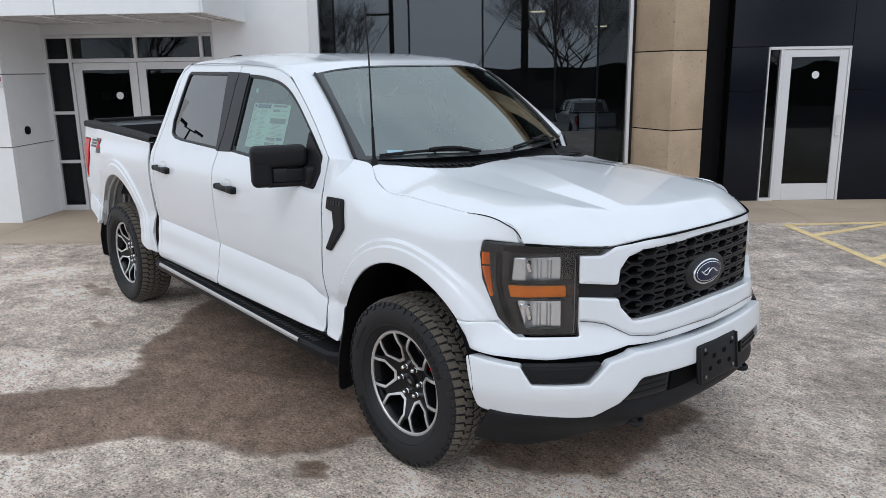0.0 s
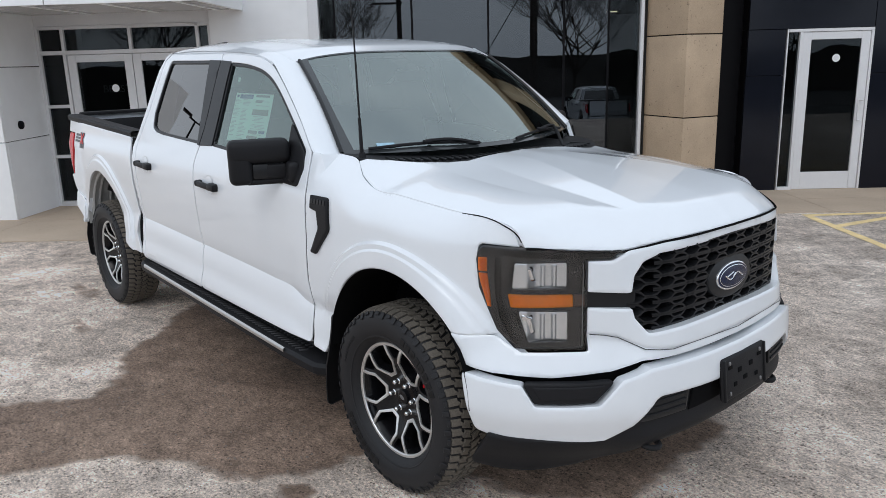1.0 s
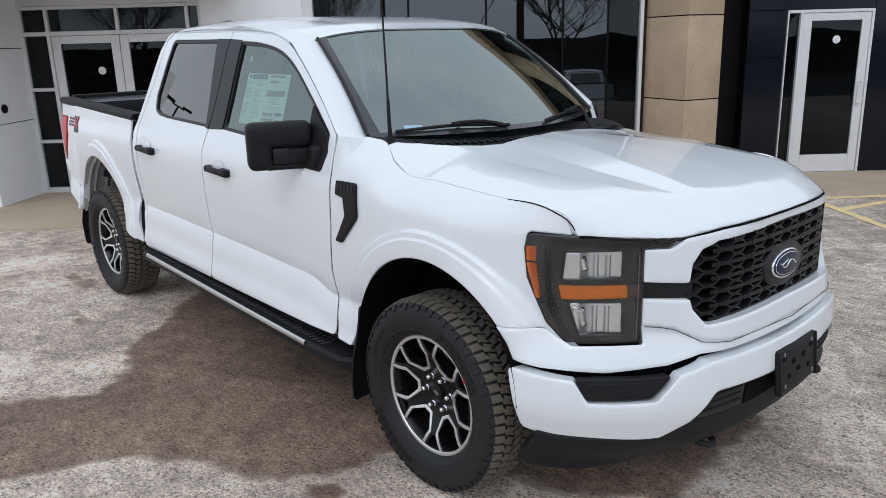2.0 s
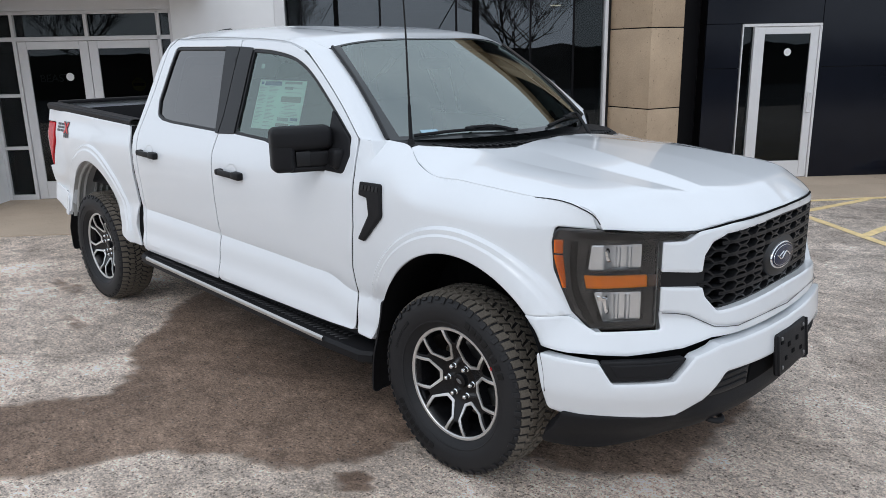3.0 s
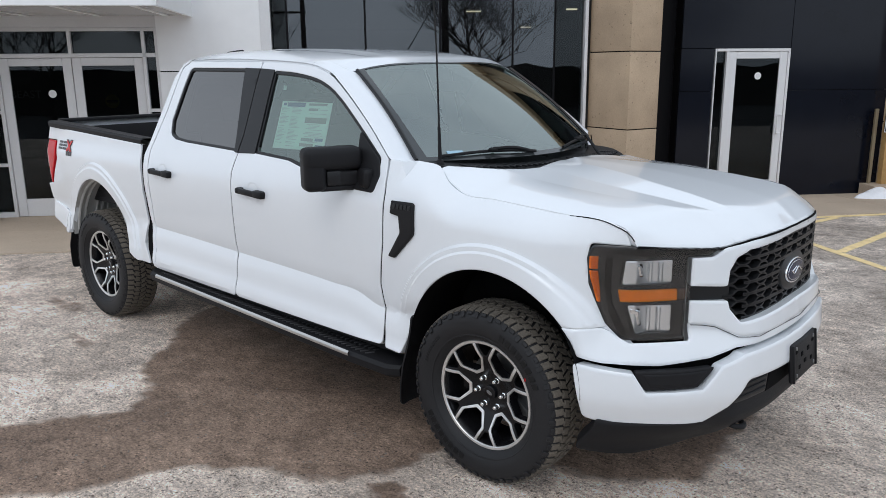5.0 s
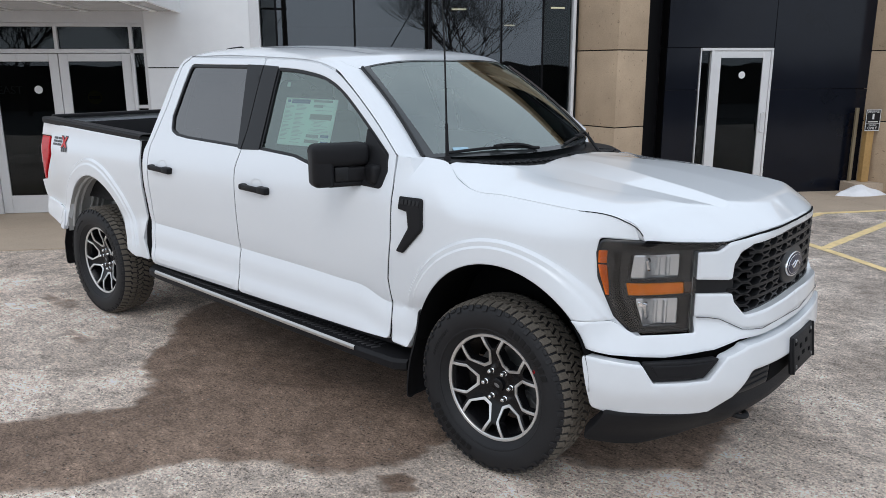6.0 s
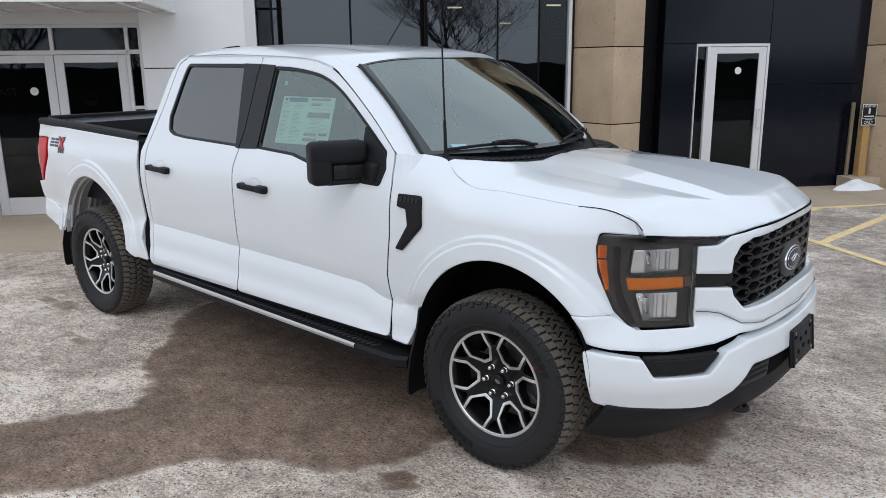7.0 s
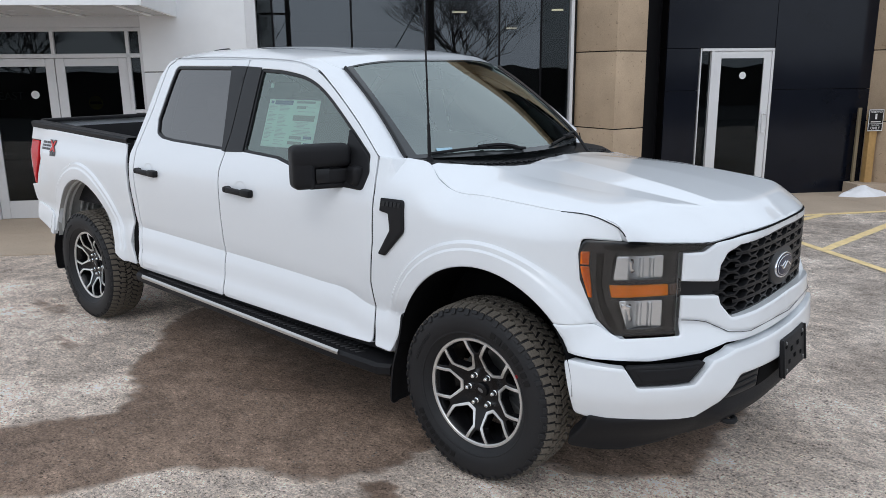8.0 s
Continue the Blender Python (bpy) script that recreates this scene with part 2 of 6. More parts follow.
def panel(outline, fn, sign=1, step=0.03, thick=0.02, edge=0.005, holes=(), lift=0.0, lines=()):
    """A curved sheet: the outline (u, v) laid on fn(u, v), with softened edges folded back by thick. sign: which side is out."""
    loops = [resample([tuple(p[:2]) for p in lp], step) for lp in (outline, *holes)]
    pts, edges, rim, extra = [], [], {}, []
    for li, lp in enumerate(loops):
        base = len(pts)
        pts += lp
        n = len(lp)
        edges += [(base + i, base + (i + 1) % n) for i in range(n)]
        for i in range(n):
            rim[base + i] = li
        for w in ((1.0, 2.3) if edge else ()):
            pts += [p for p in inset(lp, edge * w if li == 0 else -edge * w) if inside(p, loops[0]) and not any(inside(p, h) for h in loops[1:])]
    for line in lines:
        run = [p for p in line if inside(p, loops[0]) and not any(inside(p, h) for h in loops[1:])]
        for a, b in zip(run, run[1:]):
            if math.dist(a, b) < 3 * step:
                edges.append((len(pts), len(pts) + 1))
                pts += [a, b]
        extra += run
    us, vs = [p[0] for p in loops[0]], [p[1] for p in loops[0]]
    allb = np.array([p for lp in loops for p in lp] + extra)
    for i in range(int((max(us) - min(us)) / step) + 2):
        for j in range(int((max(vs) - min(vs)) / step) + 2):
            p = (min(us) + (i + 0.5 * (j % 2)) * step, min(vs) + j * step * 0.9)
            if inside(p, loops[0]) and not any(inside(p, h) for h in loops[1:]):
                if np.min(np.hypot(allb[:, 0] - p[0], allb[:, 1] - p[1])) > max(0.55 * step, 2.8 * edge):
                    pts.append(p)
    vs2, _, faces, origin, _, _ = geometry.delaunay_2d_cdt([Vector(p) for p in pts], edges, [], 0, 1e-6)
    bm = bmesh.new()
    verts, back = [], {}
    e = 1e-3
    for i, p in enumerate(vs2):
        u, v = p
        q = Vector(fn(u, v))
        nrm = (Vector(fn(u + e, v)) - q).cross(Vector(fn(u, v + e)) - q) * sign
        nrm = nrm.normalized() if nrm.length > 0 else Vector((0, 0, 1))
        on_rim = any(o in rim for o in origin[i])
        q = q + nrm * lift
        verts.append(bm.verts.new(q - nrm * (edge * 0.6 if on_rim else 0)))
        if on_rim and thick:
            back[i] = bm.verts.new(q - nrm * (thick + edge))
    count = {}
    for f in faces:
        c = sum((vs2[i] for i in f), Vector((0, 0))) / len(f)
        if not inside(tuple(c), loops[0]) or any(inside(tuple(c), h) for h in loops[1:]):
            continue
        f = list(f) if sign > 0 else list(reversed(f))
        a, b, c2 = (vs2[i] for i in f[:3])
        if ((b - a).cross(c2 - a) > 0) != (sign > 0):
            f.reverse()
        try:
            bm.faces.new([verts[i] for i in f])
        except ValueError:
            continue
        for a, b in zip(f, f[1:] + f[:1]):
            count[(a, b)] = 1
    if thick:
        for a, b in list(count):
            if (b, a) not in count and a in back and b in back:
                bm.faces.new([verts[b], verts[a], back[a], back[b]])
    for v in [v for v in bm.verts if not v.link_faces]:
        bm.verts.remove(v)
    return bm


def box(sx, sy, sz, bevel=0.01, at=(0, 0, 0), m=None, seg=2):
    bm = bmesh.new()
    bmesh.ops.create_cube(bm, size=1.0)
    bmesh.ops.scale(bm, vec=(sx, sy, sz), verts=bm.verts)
    if bevel:
        bmesh.ops.bevel(bm, geom=bm.edges[:], offset=bevel, segments=seg, profile=0.5, affect="EDGES")
    bmesh.ops.transform(bm, matrix=(m or Matrix.Translation(at)), verts=bm.verts)
    return bm


def join(*bms):
    out = bmesh.new()
    for b in bms:
        me = bpy.data.meshes.new("tmp")
        b.to_mesh(me)
        b.free()
        out.from_mesh(me)
        bpy.data.meshes.remove(me)
    return out


def grid(rows, close_u=False, flip=False):
    """Quads between rows of points."""
    bm = bmesh.new()
    vs = [[bm.verts.new(p) for p in r] for r in rows]
    for a, b in zip(vs, vs[1:]):
        k = len(a)
        for i in range(k if close_u else k - 1):
            q = [a[i], a[(i + 1) % k], b[(i + 1) % k], b[i]]
            bm.faces.new(q[::-1] if flip else q)
    return bm


def tube(points, r, sides=8, taper=None, caps=True):
    """A round bar along points; taper: radius at the far end."""
    pts = [Vector(p) for p in points]
    rows, up = [], None
    for i, p in enumerate(pts):
        d = (pts[min(i + 1, len(pts) - 1)] - pts[max(i - 1, 0)]).normalized()
        if up is None:
            up = d.orthogonal().normalized()
        up = (up - d * up.dot(d)).normalized()
        side = d.cross(up)
        rad = r if taper is None else r + (taper - r) * i / (len(pts) - 1)
        rows.append([p + (up * math.cos(a) + side * math.sin(a)) * rad for a in (2 * math.pi * k / sides for k in range(sides))])
    bm = grid(rows, close_u=True)
    if caps:
        bm.verts.ensure_lookup_table()
        bm.faces.new(list(bm.verts[:sides])[::-1])
        bm.faces.new(list(bm.verts[-sides:]))
    bmesh.ops.recalc_face_normals(bm, faces=bm.faces[:])
    return bm


def lathe(profile, n=64, flip=False):
    """(radius, y) pairs turned about the y axis."""
    rows = [[(r * math.cos(a), y, r * math.sin(a)) for a in (2 * math.pi * k / n for k in range(n))] for r, y in profile]
    bm = grid(rows, close_u=True, flip=flip)
    bmesh.ops.remove_doubles(bm, verts=bm.verts, dist=1e-6)
    bmesh.ops.recalc_face_normals(bm, faces=bm.faces[:])
    return bm


def prism(outline, depth, m, bevel=0.0):
    """A flat outline (u, v) raised by depth along its normal, placed by m."""
    bm = bmesh.new()
    f = bm.faces.new([bm.verts.new((p[0], p[1], 0)) for p in outline])
    if f.normal.z < 0:
        f.normal_flip()
    top = bmesh.ops.extrude_face_region(bm, geom=[f])
    up = [g for g in top["geom"] if isinstance(g, bmesh.types.BMVert)]
    bmesh.ops.translate(bm, vec=(0, 0, depth), verts=up)
    if bevel:
        bmesh.ops.bevel(bm, geom=[e for e in bm.edges if all(v in up for v in e.verts)], offset=bevel, segments=2, profile=0.5, affect="EDGES")
    bmesh.ops.recalc_face_normals(bm, faces=bm.faces[:])
    bmesh.ops.transform(bm, matrix=m, verts=bm.verts)
    return bm


def oval(a, b, n=40):
    return [(a * math.cos(2 * math.pi * k / n), b * math.sin(2 * math.pi * k / n)) for k in range(n)]


# ---- the pickup truck: x forward from the front axle, y to its left, z up ----
BELOW = hermite([(0.30, 0.90), (0.44, 0.945), (0.48, 0.968), (0.515, 0.982), (0.555, 0.980), (0.605, 0.966), (0.70, 0.954), (0.74, 0.9445), (0.765, 0.9375)])
ABOVE = hermite([(0.765, 0.9375), (0.80, 0.9455), (0.90, 0.958), (1.05, 0.971), (1.15, 0.973), (1.24, 0.965), (1.31, 0.946), (1.37, 0.923), (1.50, 0.877), (1.90, 0.735), (2.0, 0.69)])


def HALF(z):
    """Half the width of the body by height, with a crease low on the doors."""
    return BELOW(z) if z < 0.765 else ABOVE(z)



CREASE = hermite([(-4.7, 0.80), (-2.84, 0.811), (-1.9, 0.785), (-1.0, 0.752), (-0.8, 0.74), (-0.68, 0.70), (-0.4, 0.695), (1.0, 0.695)])
SEAM = hermite([(-0.7, 1.45), (-0.40, 1.418), (-0.335, 1.404), (-0.26, 1.345), (-0.20, 1.313), (0.02, 1.296), (0.31, 1.273), (0.57, 1.248), (0.625, 1.220), (0.66, 1.18)])
SEAM_Y = hermite([(-0.7, 0.80), (-0.40, 0.815), (-0.335, 0.822), (-0.26, 0.855), (-0.2, 0.862), (0.3, 0.86), (0.5, 0.845), (0.6, 0.826), (0.66, 0.812)])
TAPER = hermite([(0.05, 0.0), (0.2, 0.006), (0.32, 0.026), (0.49, 0.088), (0.6, 0.135), (0.66, 0.17), (0.75, 0.24)])
ARCHES = ((0.055, 0.55, 0.468, 0.455, 2.0), (-3.615, 0.56, 0.475, 0.51, 1.85))


def arch_reach(x, z, arch):
    cx, cz, a, h, n = arch
    return (abs((x - cx) / a) ** n + max(0.0, (z - cz) / h) ** n) ** (1 / n)


def half_width(x, z):
    y = HALF(z - (CREASE(x) - 0.765) * smooth(1.2, 0.95, z))
    if x > -0.5:
        zt = SEAM(x)
        ys = SEAM_Y(x)
        q = min(max((z - (zt - 0.13)) / 0.13, 0.0), 1.0)
        near_arch = 1 - smooth(0.0, 0.13, (arch_reach(x, z, ARCHES[0]) - 1) * 0.45)
        y -= TAPER(x) * smooth(0.66, 0.78, z) * (1 - 0.8 * near_arch) if x > 0.05 else 0.0
        w = smooth(-0.62, -0.48, x)
        y = y * (1 - w) + w * (min(y, ys) + max(y - ys, 0.0) * (1 - q * q))
    if x < -2.88:
        y = y * 0.2 + 0.8 * min(max(y, 0.945), 0.97) - 0.035 * smooth(-4.0, -4.6, x)
        y += 0.012 * smooth(-3.06, -2.96, x) * (smooth(0.60, 0.70, z) - smooth(0.80, 0.815, z))
    for arch in ARCHES:
        d = (arch_reach(x, z, arch) - 1) * 0.45
        fade = smooth(0.64, 0.82, z) if arch[0] > x > -1.0 else 1.0
        y += fade * (0.015 * (1 - smooth(0.099, 0.113, d)) + 0.007 * (1 - smooth(0.070, 0.080, d)))
    return y


def side(s, dy=0.0):
    return lambda u, v: (u, s * (half_width(u, v) + dy), v)


def arch_line(arch, z0, z1, n=22):
    """From the rear foot at height z0 over the wheel to the front foot at z1."""
    cx, cz, a, h, n = arch

    def at(t):
        c, si = math.cos(t), math.sin(t)
        return (cx - a * math.copysign(abs(c) ** (2 / n), c), cz + h * abs(si) ** (2 / n))
    pts = [at(math.pi * k / 80) for k in range(81)]
    k = min(range(40), key=lambda i: abs(pts[i][1] - z0))
    m = min(range(40, 81), key=lambda i: abs(pts[i][1] - z1))
    return pts[k:m + 1]


# plan curves of the nose, from the middle round to the side
def plan_curve(points):
    pts = spline(points, 12)
    d = np.cumsum([0] + [math.dist(a, b) for a, b in zip(pts, pts[1:])])
    return d / d[-1], np.array([p[0] for p in pts]), np.array([p[1] for p in pts])


FACE = plan_curve([(0.985, 0), (0.98, 0.2), (0.955, 0.4), (0.885, 0.535), (0.79, 0.66), (0.665, 0.79), (0.59, 0.84), (0.49, 0.885), (0.36, 0.93)])
BUMP = plan_curve([(1.05, 0), (1.04, 0.25), (1.0, 0.48), (0.94, 0.62), (0.84, 0.76), (0.705, 0.88), (0.6, 0.94), (0.48, 0.972), (0.36, 0.985)])
NOSE = 1.4


def nose(s, z, k, out=0.0):
    """A point of the nose: s is the signed way round it (negative: right-hand side), k blends from the face (0) to the bumper (1)."""
    t = min(abs(s) / NOSE, 1.0)
    x = np.interp(t, FACE[0], FACE[1]) * (1 - k) + np.interp(t, BUMP[0], BUMP[1]) * k
    y = np.interp(t, FACE[0], FACE[2]) * (1 - k) + np.interp(t, BUMP[0], BUMP[2]) * k
    return Vector((float(x) + out, math.copysign(float(y), s), z))


def way(y, k):
    """The way round the nose at which it has that y."""
    ys = FACE[2] * (1 - k) + BUMP[2] * k
    return math.copysign(float(np.interp(abs(y), ys, FACE[0] * (1 - k) + BUMP[0] * k)) * NOSE, y)


def way_back(x, k):
    """The way round the right-hand side of the nose at which it has that x."""
    xs = FACE[1] * (1 - k) + BUMP[1] * k
    return -float(np.interp(-x, -xs, FACE[0] * (1 - k) + BUMP[0] * k)) * NOSE


def across(points, k):
    """A right-hand outline (|y|, z, ...) completed by its mirror image; a negative number stands for an x far round the side."""
    blend_at = k if callable(k) else (lambda z: k)
    right = [(way(-p[0], blend_at(p[1])) if p[0] >= 0 else way_back(-p[0], blend_at(p[1])), *p[1:]) for p in points]
    return right + [(-p[0], *p[1:]) for p in reversed(right) if abs(p[0]) > 1e-6]


truck = thing("pickup_truck", Matrix.Identity(4), "white crew-cab pickup truck with black trim parked on damp concrete", "pickup truck")

FOLD = [(x, CREASE(x)) for x in np.linspace(-2.9, -0.45, 90)]


def flare_lines(arch):
    cx, cz, a, h, n = arch
    return [[(cx + (x - cx) * k, cz + (z - cz) * k) for x, z in arch_line(arch, 0.62, 0.62)] for k in (1.07, 1 + 0.066 / 0.45, 1 + 0.070 / 0.45, 1 + 0.075 / 0.45, 1 + 0.080 / 0.45, 1 + 0.086 / 0.45, 1 + 0.092 / 0.45, 1 + 0.099 / 0.45, 1 + 0.105 / 0.45, 1 + 0.111 / 0.45, 1 + 0.117 / 0.45, 1 + 0.124 / 0.45)]


# doors, with their windows
def flow(points):
    return [(float(p[0]), float(p[1]), 0) for p in spline(points, 5)]


FRONT_DOOR = [(-1.770, 1.885, .02), (-1.795, 1.476, 0), (-1.84, 1.27, .1), (-1.84, 1.09, 0), (-1.86, 0.84, 0), (-1.85, 0.52, .03), (-0.611, 0.51, .03), (-0.607, 0.62, 0),
              (-0.626, 0.82, .1), (-0.589, 1.03, 0), (-0.578, 1.27, .1)] + flow([(-0.60, 1.425), (-0.76, 1.555), (-0.929, 1.678), (-1.05, 1.757), (-1.142, 1.808), (-1.25, 1.843), (-1.338, 1.860), (-1.50, 1.874), (-1.70, 1.884)])
REAR_DOOR = [(-2.795, 0.53, .03), (-1.857, 0.52, .03), (-1.867, 0.84, 0), (-1.847, 1.09, 0), (-1.847, 1.27, .1), (-1.802, 1.476, 0), (-1.777, 1.886, .02), (-2.54, 1.896, .06),
             (-2.625, 1.855, .05), (-2.70, 1.60, .1), (-2.80, 1.34, .1), (-2.806, 1.17, 0), (-2.81, 0.98, .1), (-2.826, 0.823, 0)]
FRONT_PANE = [(-1.641, 1.836, .02)] + flow([(-1.60, 1.834), (-1.46, 1.825), (-1.316, 1.806), (-1.22, 1.785), (-1.13, 1.752), (-1.05, 1.710), (-0.96, 1.652), (-0.80, 1.538), (-0.68, 1.450)]) + [(-0.648, 1.426, .03), (-0.641, 1.347, .03), (-0.80, 1.262, .04), (-1.098, 1.311, .2),
              (-1.346, 1.365, .1), (-1.659, 1.383, .01)]
REAR_PANE = [(-2.60, 1.44, .05), (-2.622, 1.53, .03), (-2.565, 1.745, .1), (-2.53, 1.858, .05), (-1.882, 1.850, .01), (-1.792, 1.381, .01), (-2.402, 1.403, .1), (-2.53, 1.415, .05)]
for s in (-1, 1):
    out = -s
    for name, shape, pane in (("front_door", FRONT_DOOR, FRONT_PANE), ("rear_door", REAR_DOOR, REAR_PANE)):
        hole = rounded(pane)
        door = part(name, panel(rounded(shape), side(s), out, 0.035, 0.03, 0.003, holes=[hole], lines=[FOLD]), WHITE, truck, sharp=13)
        part("window_seal", panel(hole, side(s), out, 0.03, 0.02, 0.003, holes=[inset(resample(hole, 0.03), 0.0165)], lift=-0.004), SATIN, door, "black rubber window seal")
        inner = inset(resample(hole, 0.03), 0.014)
        g = part("window_pane", panel(inner, side(s), out, 0.06, 0, 0, lift=-0.014), GREEN_GLASS if name == "front_door" else PRIVACY, door, "tinted side window glass")
        pts = ([(-1.637, 1.84), (-1.655, 1.381), (-1.8165, 1.374), (-1.796, 1.476), (-1.773, 1.848)] if name == "front_door" else [(-1.7785, 1.848), (-1.801, 1.476), (-1.824, 1.374), (-1.855, 1.378), (-1.93, 1.852)])
        part("pillar_trim", panel(rounded(pts, 0.004), side(s), out, 0.05, 0.008, 0.002, lift=0.003), SATIN, door, "matt black pillar trim")
        hx, hz = (-1.636, 1.168) if name == "front_door" else (-2.632, 1.198)
        cup = panel(rounded([(hx - 0.04, hz - 0.05), (hx + 0.065, hz - 0.05), (hx + 0.065, hz + 0.058), (hx - 0.04, hz + 0.058)], 0.03),
                    lambda u, v: (u, s * (half_width(u, v) - 0.011 * max(0, 1 - ((u - hx - 0.01) ** 2 + (v - hz) ** 2) / 0.0032)), v), out, 0.012, 0, 0, lift=0.0015)
        part("handle_cup", cup, WHITE, door)
        yb = half_width(hx, hz)
        tilt = pose(hx, s * (yb + 0.022), hz, 0, 2.5, 0)
        grip = join(box(0.20, 0.024, 0.034, 0.01, m=tilt), box(0.085, 0.05, 0.042, 0.012, m=tilt @ Matrix.Translation((0.085, -s * 0.012, 0.002))), box(0.045, 0.05, 0.036, 0.012, m=tilt @ Matrix.Translation((-0.098, -s * 0.012, 0))))
        part("door_handle", grip, BLACK, door, "black plastic door handle")
    # black corner plate that carries the mirror
    part("mirror_plate", panel(rounded([(-0.83, 1.545, .01), (-0.652, 1.418, .03), (-0.628, 1.345, .03), (-0.652, 1.262, .03), (-0.80, 1.268, .03)]), side(s), out, 0.03, 0.01, 0.004, lift=0.004), BLACK, truck)
    tip = pose(-0.862, s * 1.035, 1.372, 0, 0, s * 24)

    def spot_in(v, x=0.0, z=0.0):
        return tip @ Matrix.Translation((x, s * v, z))

    slab = box(0.122, 0.290, 0.112, 0.033, m=spot_in(0.0, 0.0, 0.05), seg=4)
    mirror = part("door_mirror", join(slab, box(0.119, 0.11, 0.21, 0.032, m=spot_in(0.0895, -0.001), seg=5), box(0.085, 0.20, 0.14, 0.012, m=spot_in(0.0, -0.012, -0.02), seg=3)), BLACK, truck, "large square black trailer mirror")
    part("mirror_arm", join(box(0.085, 0.165, 0.072, 0.012, m=spot_in(-0.080, 0.006, -0.046), seg=3), box(0.10, 0.06, 0.095, 0.02, m=pose(-0.725, s * 0.935, 1.325, 0, 0, s * 18), seg=3), box(0.08, 0.20, 0.03, 0.012, m=spot_in(-0.03, 0.0, -0.092), seg=3)), BLACK, mirror)
    part("signal_lamp", box(0.03, 0.072, 0.072, 0.008, m=spot_in(0.0, 0.034, -0.043)), SATIN, mirror, "dark square lamp on the mirror")
    part("mirror_glass", box(0.006, 0.19, 0.12, 0.002, m=spot_in(0.02, -0.0575, 0.0)), CHROME, mirror)

    # front wing
    wing = [(-0.590, 0.503, .02), (-0.482, 0.497, .015)] + [(x, z, 0) for x, z in arch_line(ARCHES[0], 0.70, 0.835)] + [
        (0.52, 0.832, .02), (0.57, 0.838, .0), (0.548, 0.862, 0), (0.49, 1.01, .05), (0.482, 1.11, .03), (0.492, 1.172, .02), (0.632, 1.168, .0), *((x, SEAM(x) - 0.003 - (0.034 + 0.10 * smooth(0.1, -0.3, x) if s > 0 else 0.0), 0) for x in np.linspace(0.612, -0.39, 40)), (-0.40, 1.414 if s < 0 else 1.284, .02), (-0.588, 1.428 if s < 0 else 1.30, .01), (-0.571, 1.27, 0), (-0.582, 1.03, 0), (-0.618, 0.82, 0), (-0.60, 0.62, 0)]
    fender = part("front_wing", panel(rounded(wing), side(s), out, 0.028, 0.03, lines=flare_lines(ARCHES[0]) + [FOLD]), WHITE, truck, sharp=30)
    slip = [(-0.515, 1.243, .008), (-0.372, 1.245, .02), (-0.370, 1.10, .04), (-0.497, 0.973, .006), (-0.54, 0.977, .006), (-0.456, 1.10, .03), (-0.466, 1.176, .004), (-0.521, 1.184, .006)]
    badge = part("wing_badge", panel(rounded(slip), side(s), out, 0.02, 0.01, 0.006, lift=0.014), BLACK, fender, "black hooked vent badge")
    for k in range(5):
        u = -0.50 + 0.024 * k
        part("badge_bar", panel(rounded([(u, 1.208), (u + 0.017, 1.208), (u + 0.019, 1.23), (u + 0.002, 1.23)], 0.003), side(s), out, 0.02, 0.003, 0.001, lift=0.017), SATIN, badge)
    # inside of the front arch: its shade is put into the colour
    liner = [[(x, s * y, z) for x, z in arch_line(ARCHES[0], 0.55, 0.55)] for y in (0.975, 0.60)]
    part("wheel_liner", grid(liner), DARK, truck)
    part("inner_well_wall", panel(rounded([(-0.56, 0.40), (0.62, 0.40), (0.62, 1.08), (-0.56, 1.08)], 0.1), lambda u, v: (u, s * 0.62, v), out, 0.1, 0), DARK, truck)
    part("mud_flap", panel(rounded([(0.72, 0.235, .02), (0.978, 0.225, .03), (0.99, 0.45, .05), (0.972, 0.70, .02), (0.72, 0.70, .02)], 0.02),
                           lambda u, v: (-0.418 + 0.006 * math.sin(u * 40) - 0.075 * smooth(0.70, 0.25, v), s * u, v), out, 0.03, 0.008), BLACK, truck, "dusty black mud flap")

    # cargo bed side
    bed = [(-2.925, 1.362, .02), (-2.912, 1.16, 0), (-2.915, 0.83, 0), (-2.945, 0.69, .04), (-2.885, 0.548, .02), (-3.05, 0.552, .02)]
    bed += [(x, z, 0) for x, z in reversed(arch_line(ARCHES[1], 0.72, 0.60))]
    bed += [(-4.095, 0.63, .02), (-4.30, 0.66, .1), (-4.52, 0.695, .03), (-4.545, 0.815, .01), (-4.565, 0.83, 0), (-4.575, 0.95, 0), (-4.47, 0.965, .02), (-4.285, 1.18, .02), (-4.30, 1.318, .02), (-4.51, 1.318, 0), (-4.46, 1.425, .02)]
    bedside = part("bed_side", panel(rounded(bed), side(s), out, 0.035, 0.03, lines=flare_lines(ARCHES[1])), WHITE, truck)
    tail = [(-4.58, 0.955, .01), (-4.49, 0.962, .02), (-4.315, 1.183, .03), (-4.312, 1.312, .03), (-4.52, 1.312, .01)]
    lamp = part("tail_lamp", panel(rounded(tail), lambda u, v: (u, s * (half_width(u, v) - 0.03 * smooth(-4.45, -4.58, u)), v), out, 0.03, 0.03, 0.006, lift=0.006), REDLENS, truck, "red tail lamp")
    part("reverse_lens", panel(rounded([(-4.555, 1.08), (-4.515, 1.10), (-4.485, 1.24), (-4.525, 1.245)], 0.01), lambda u, v: (u, s * (half_width(u, v) - 0.03 * smooth(-4.45, -4.58, u)), v), out, 0.03, 0.004, 0.003, lift=0.009),
         material("pink_white_lens", (0.75, 0.45, 0.45), 0.15, coat=1.0) if s < 0 else bpy.data.materials["pink_white_lens"], lamp)
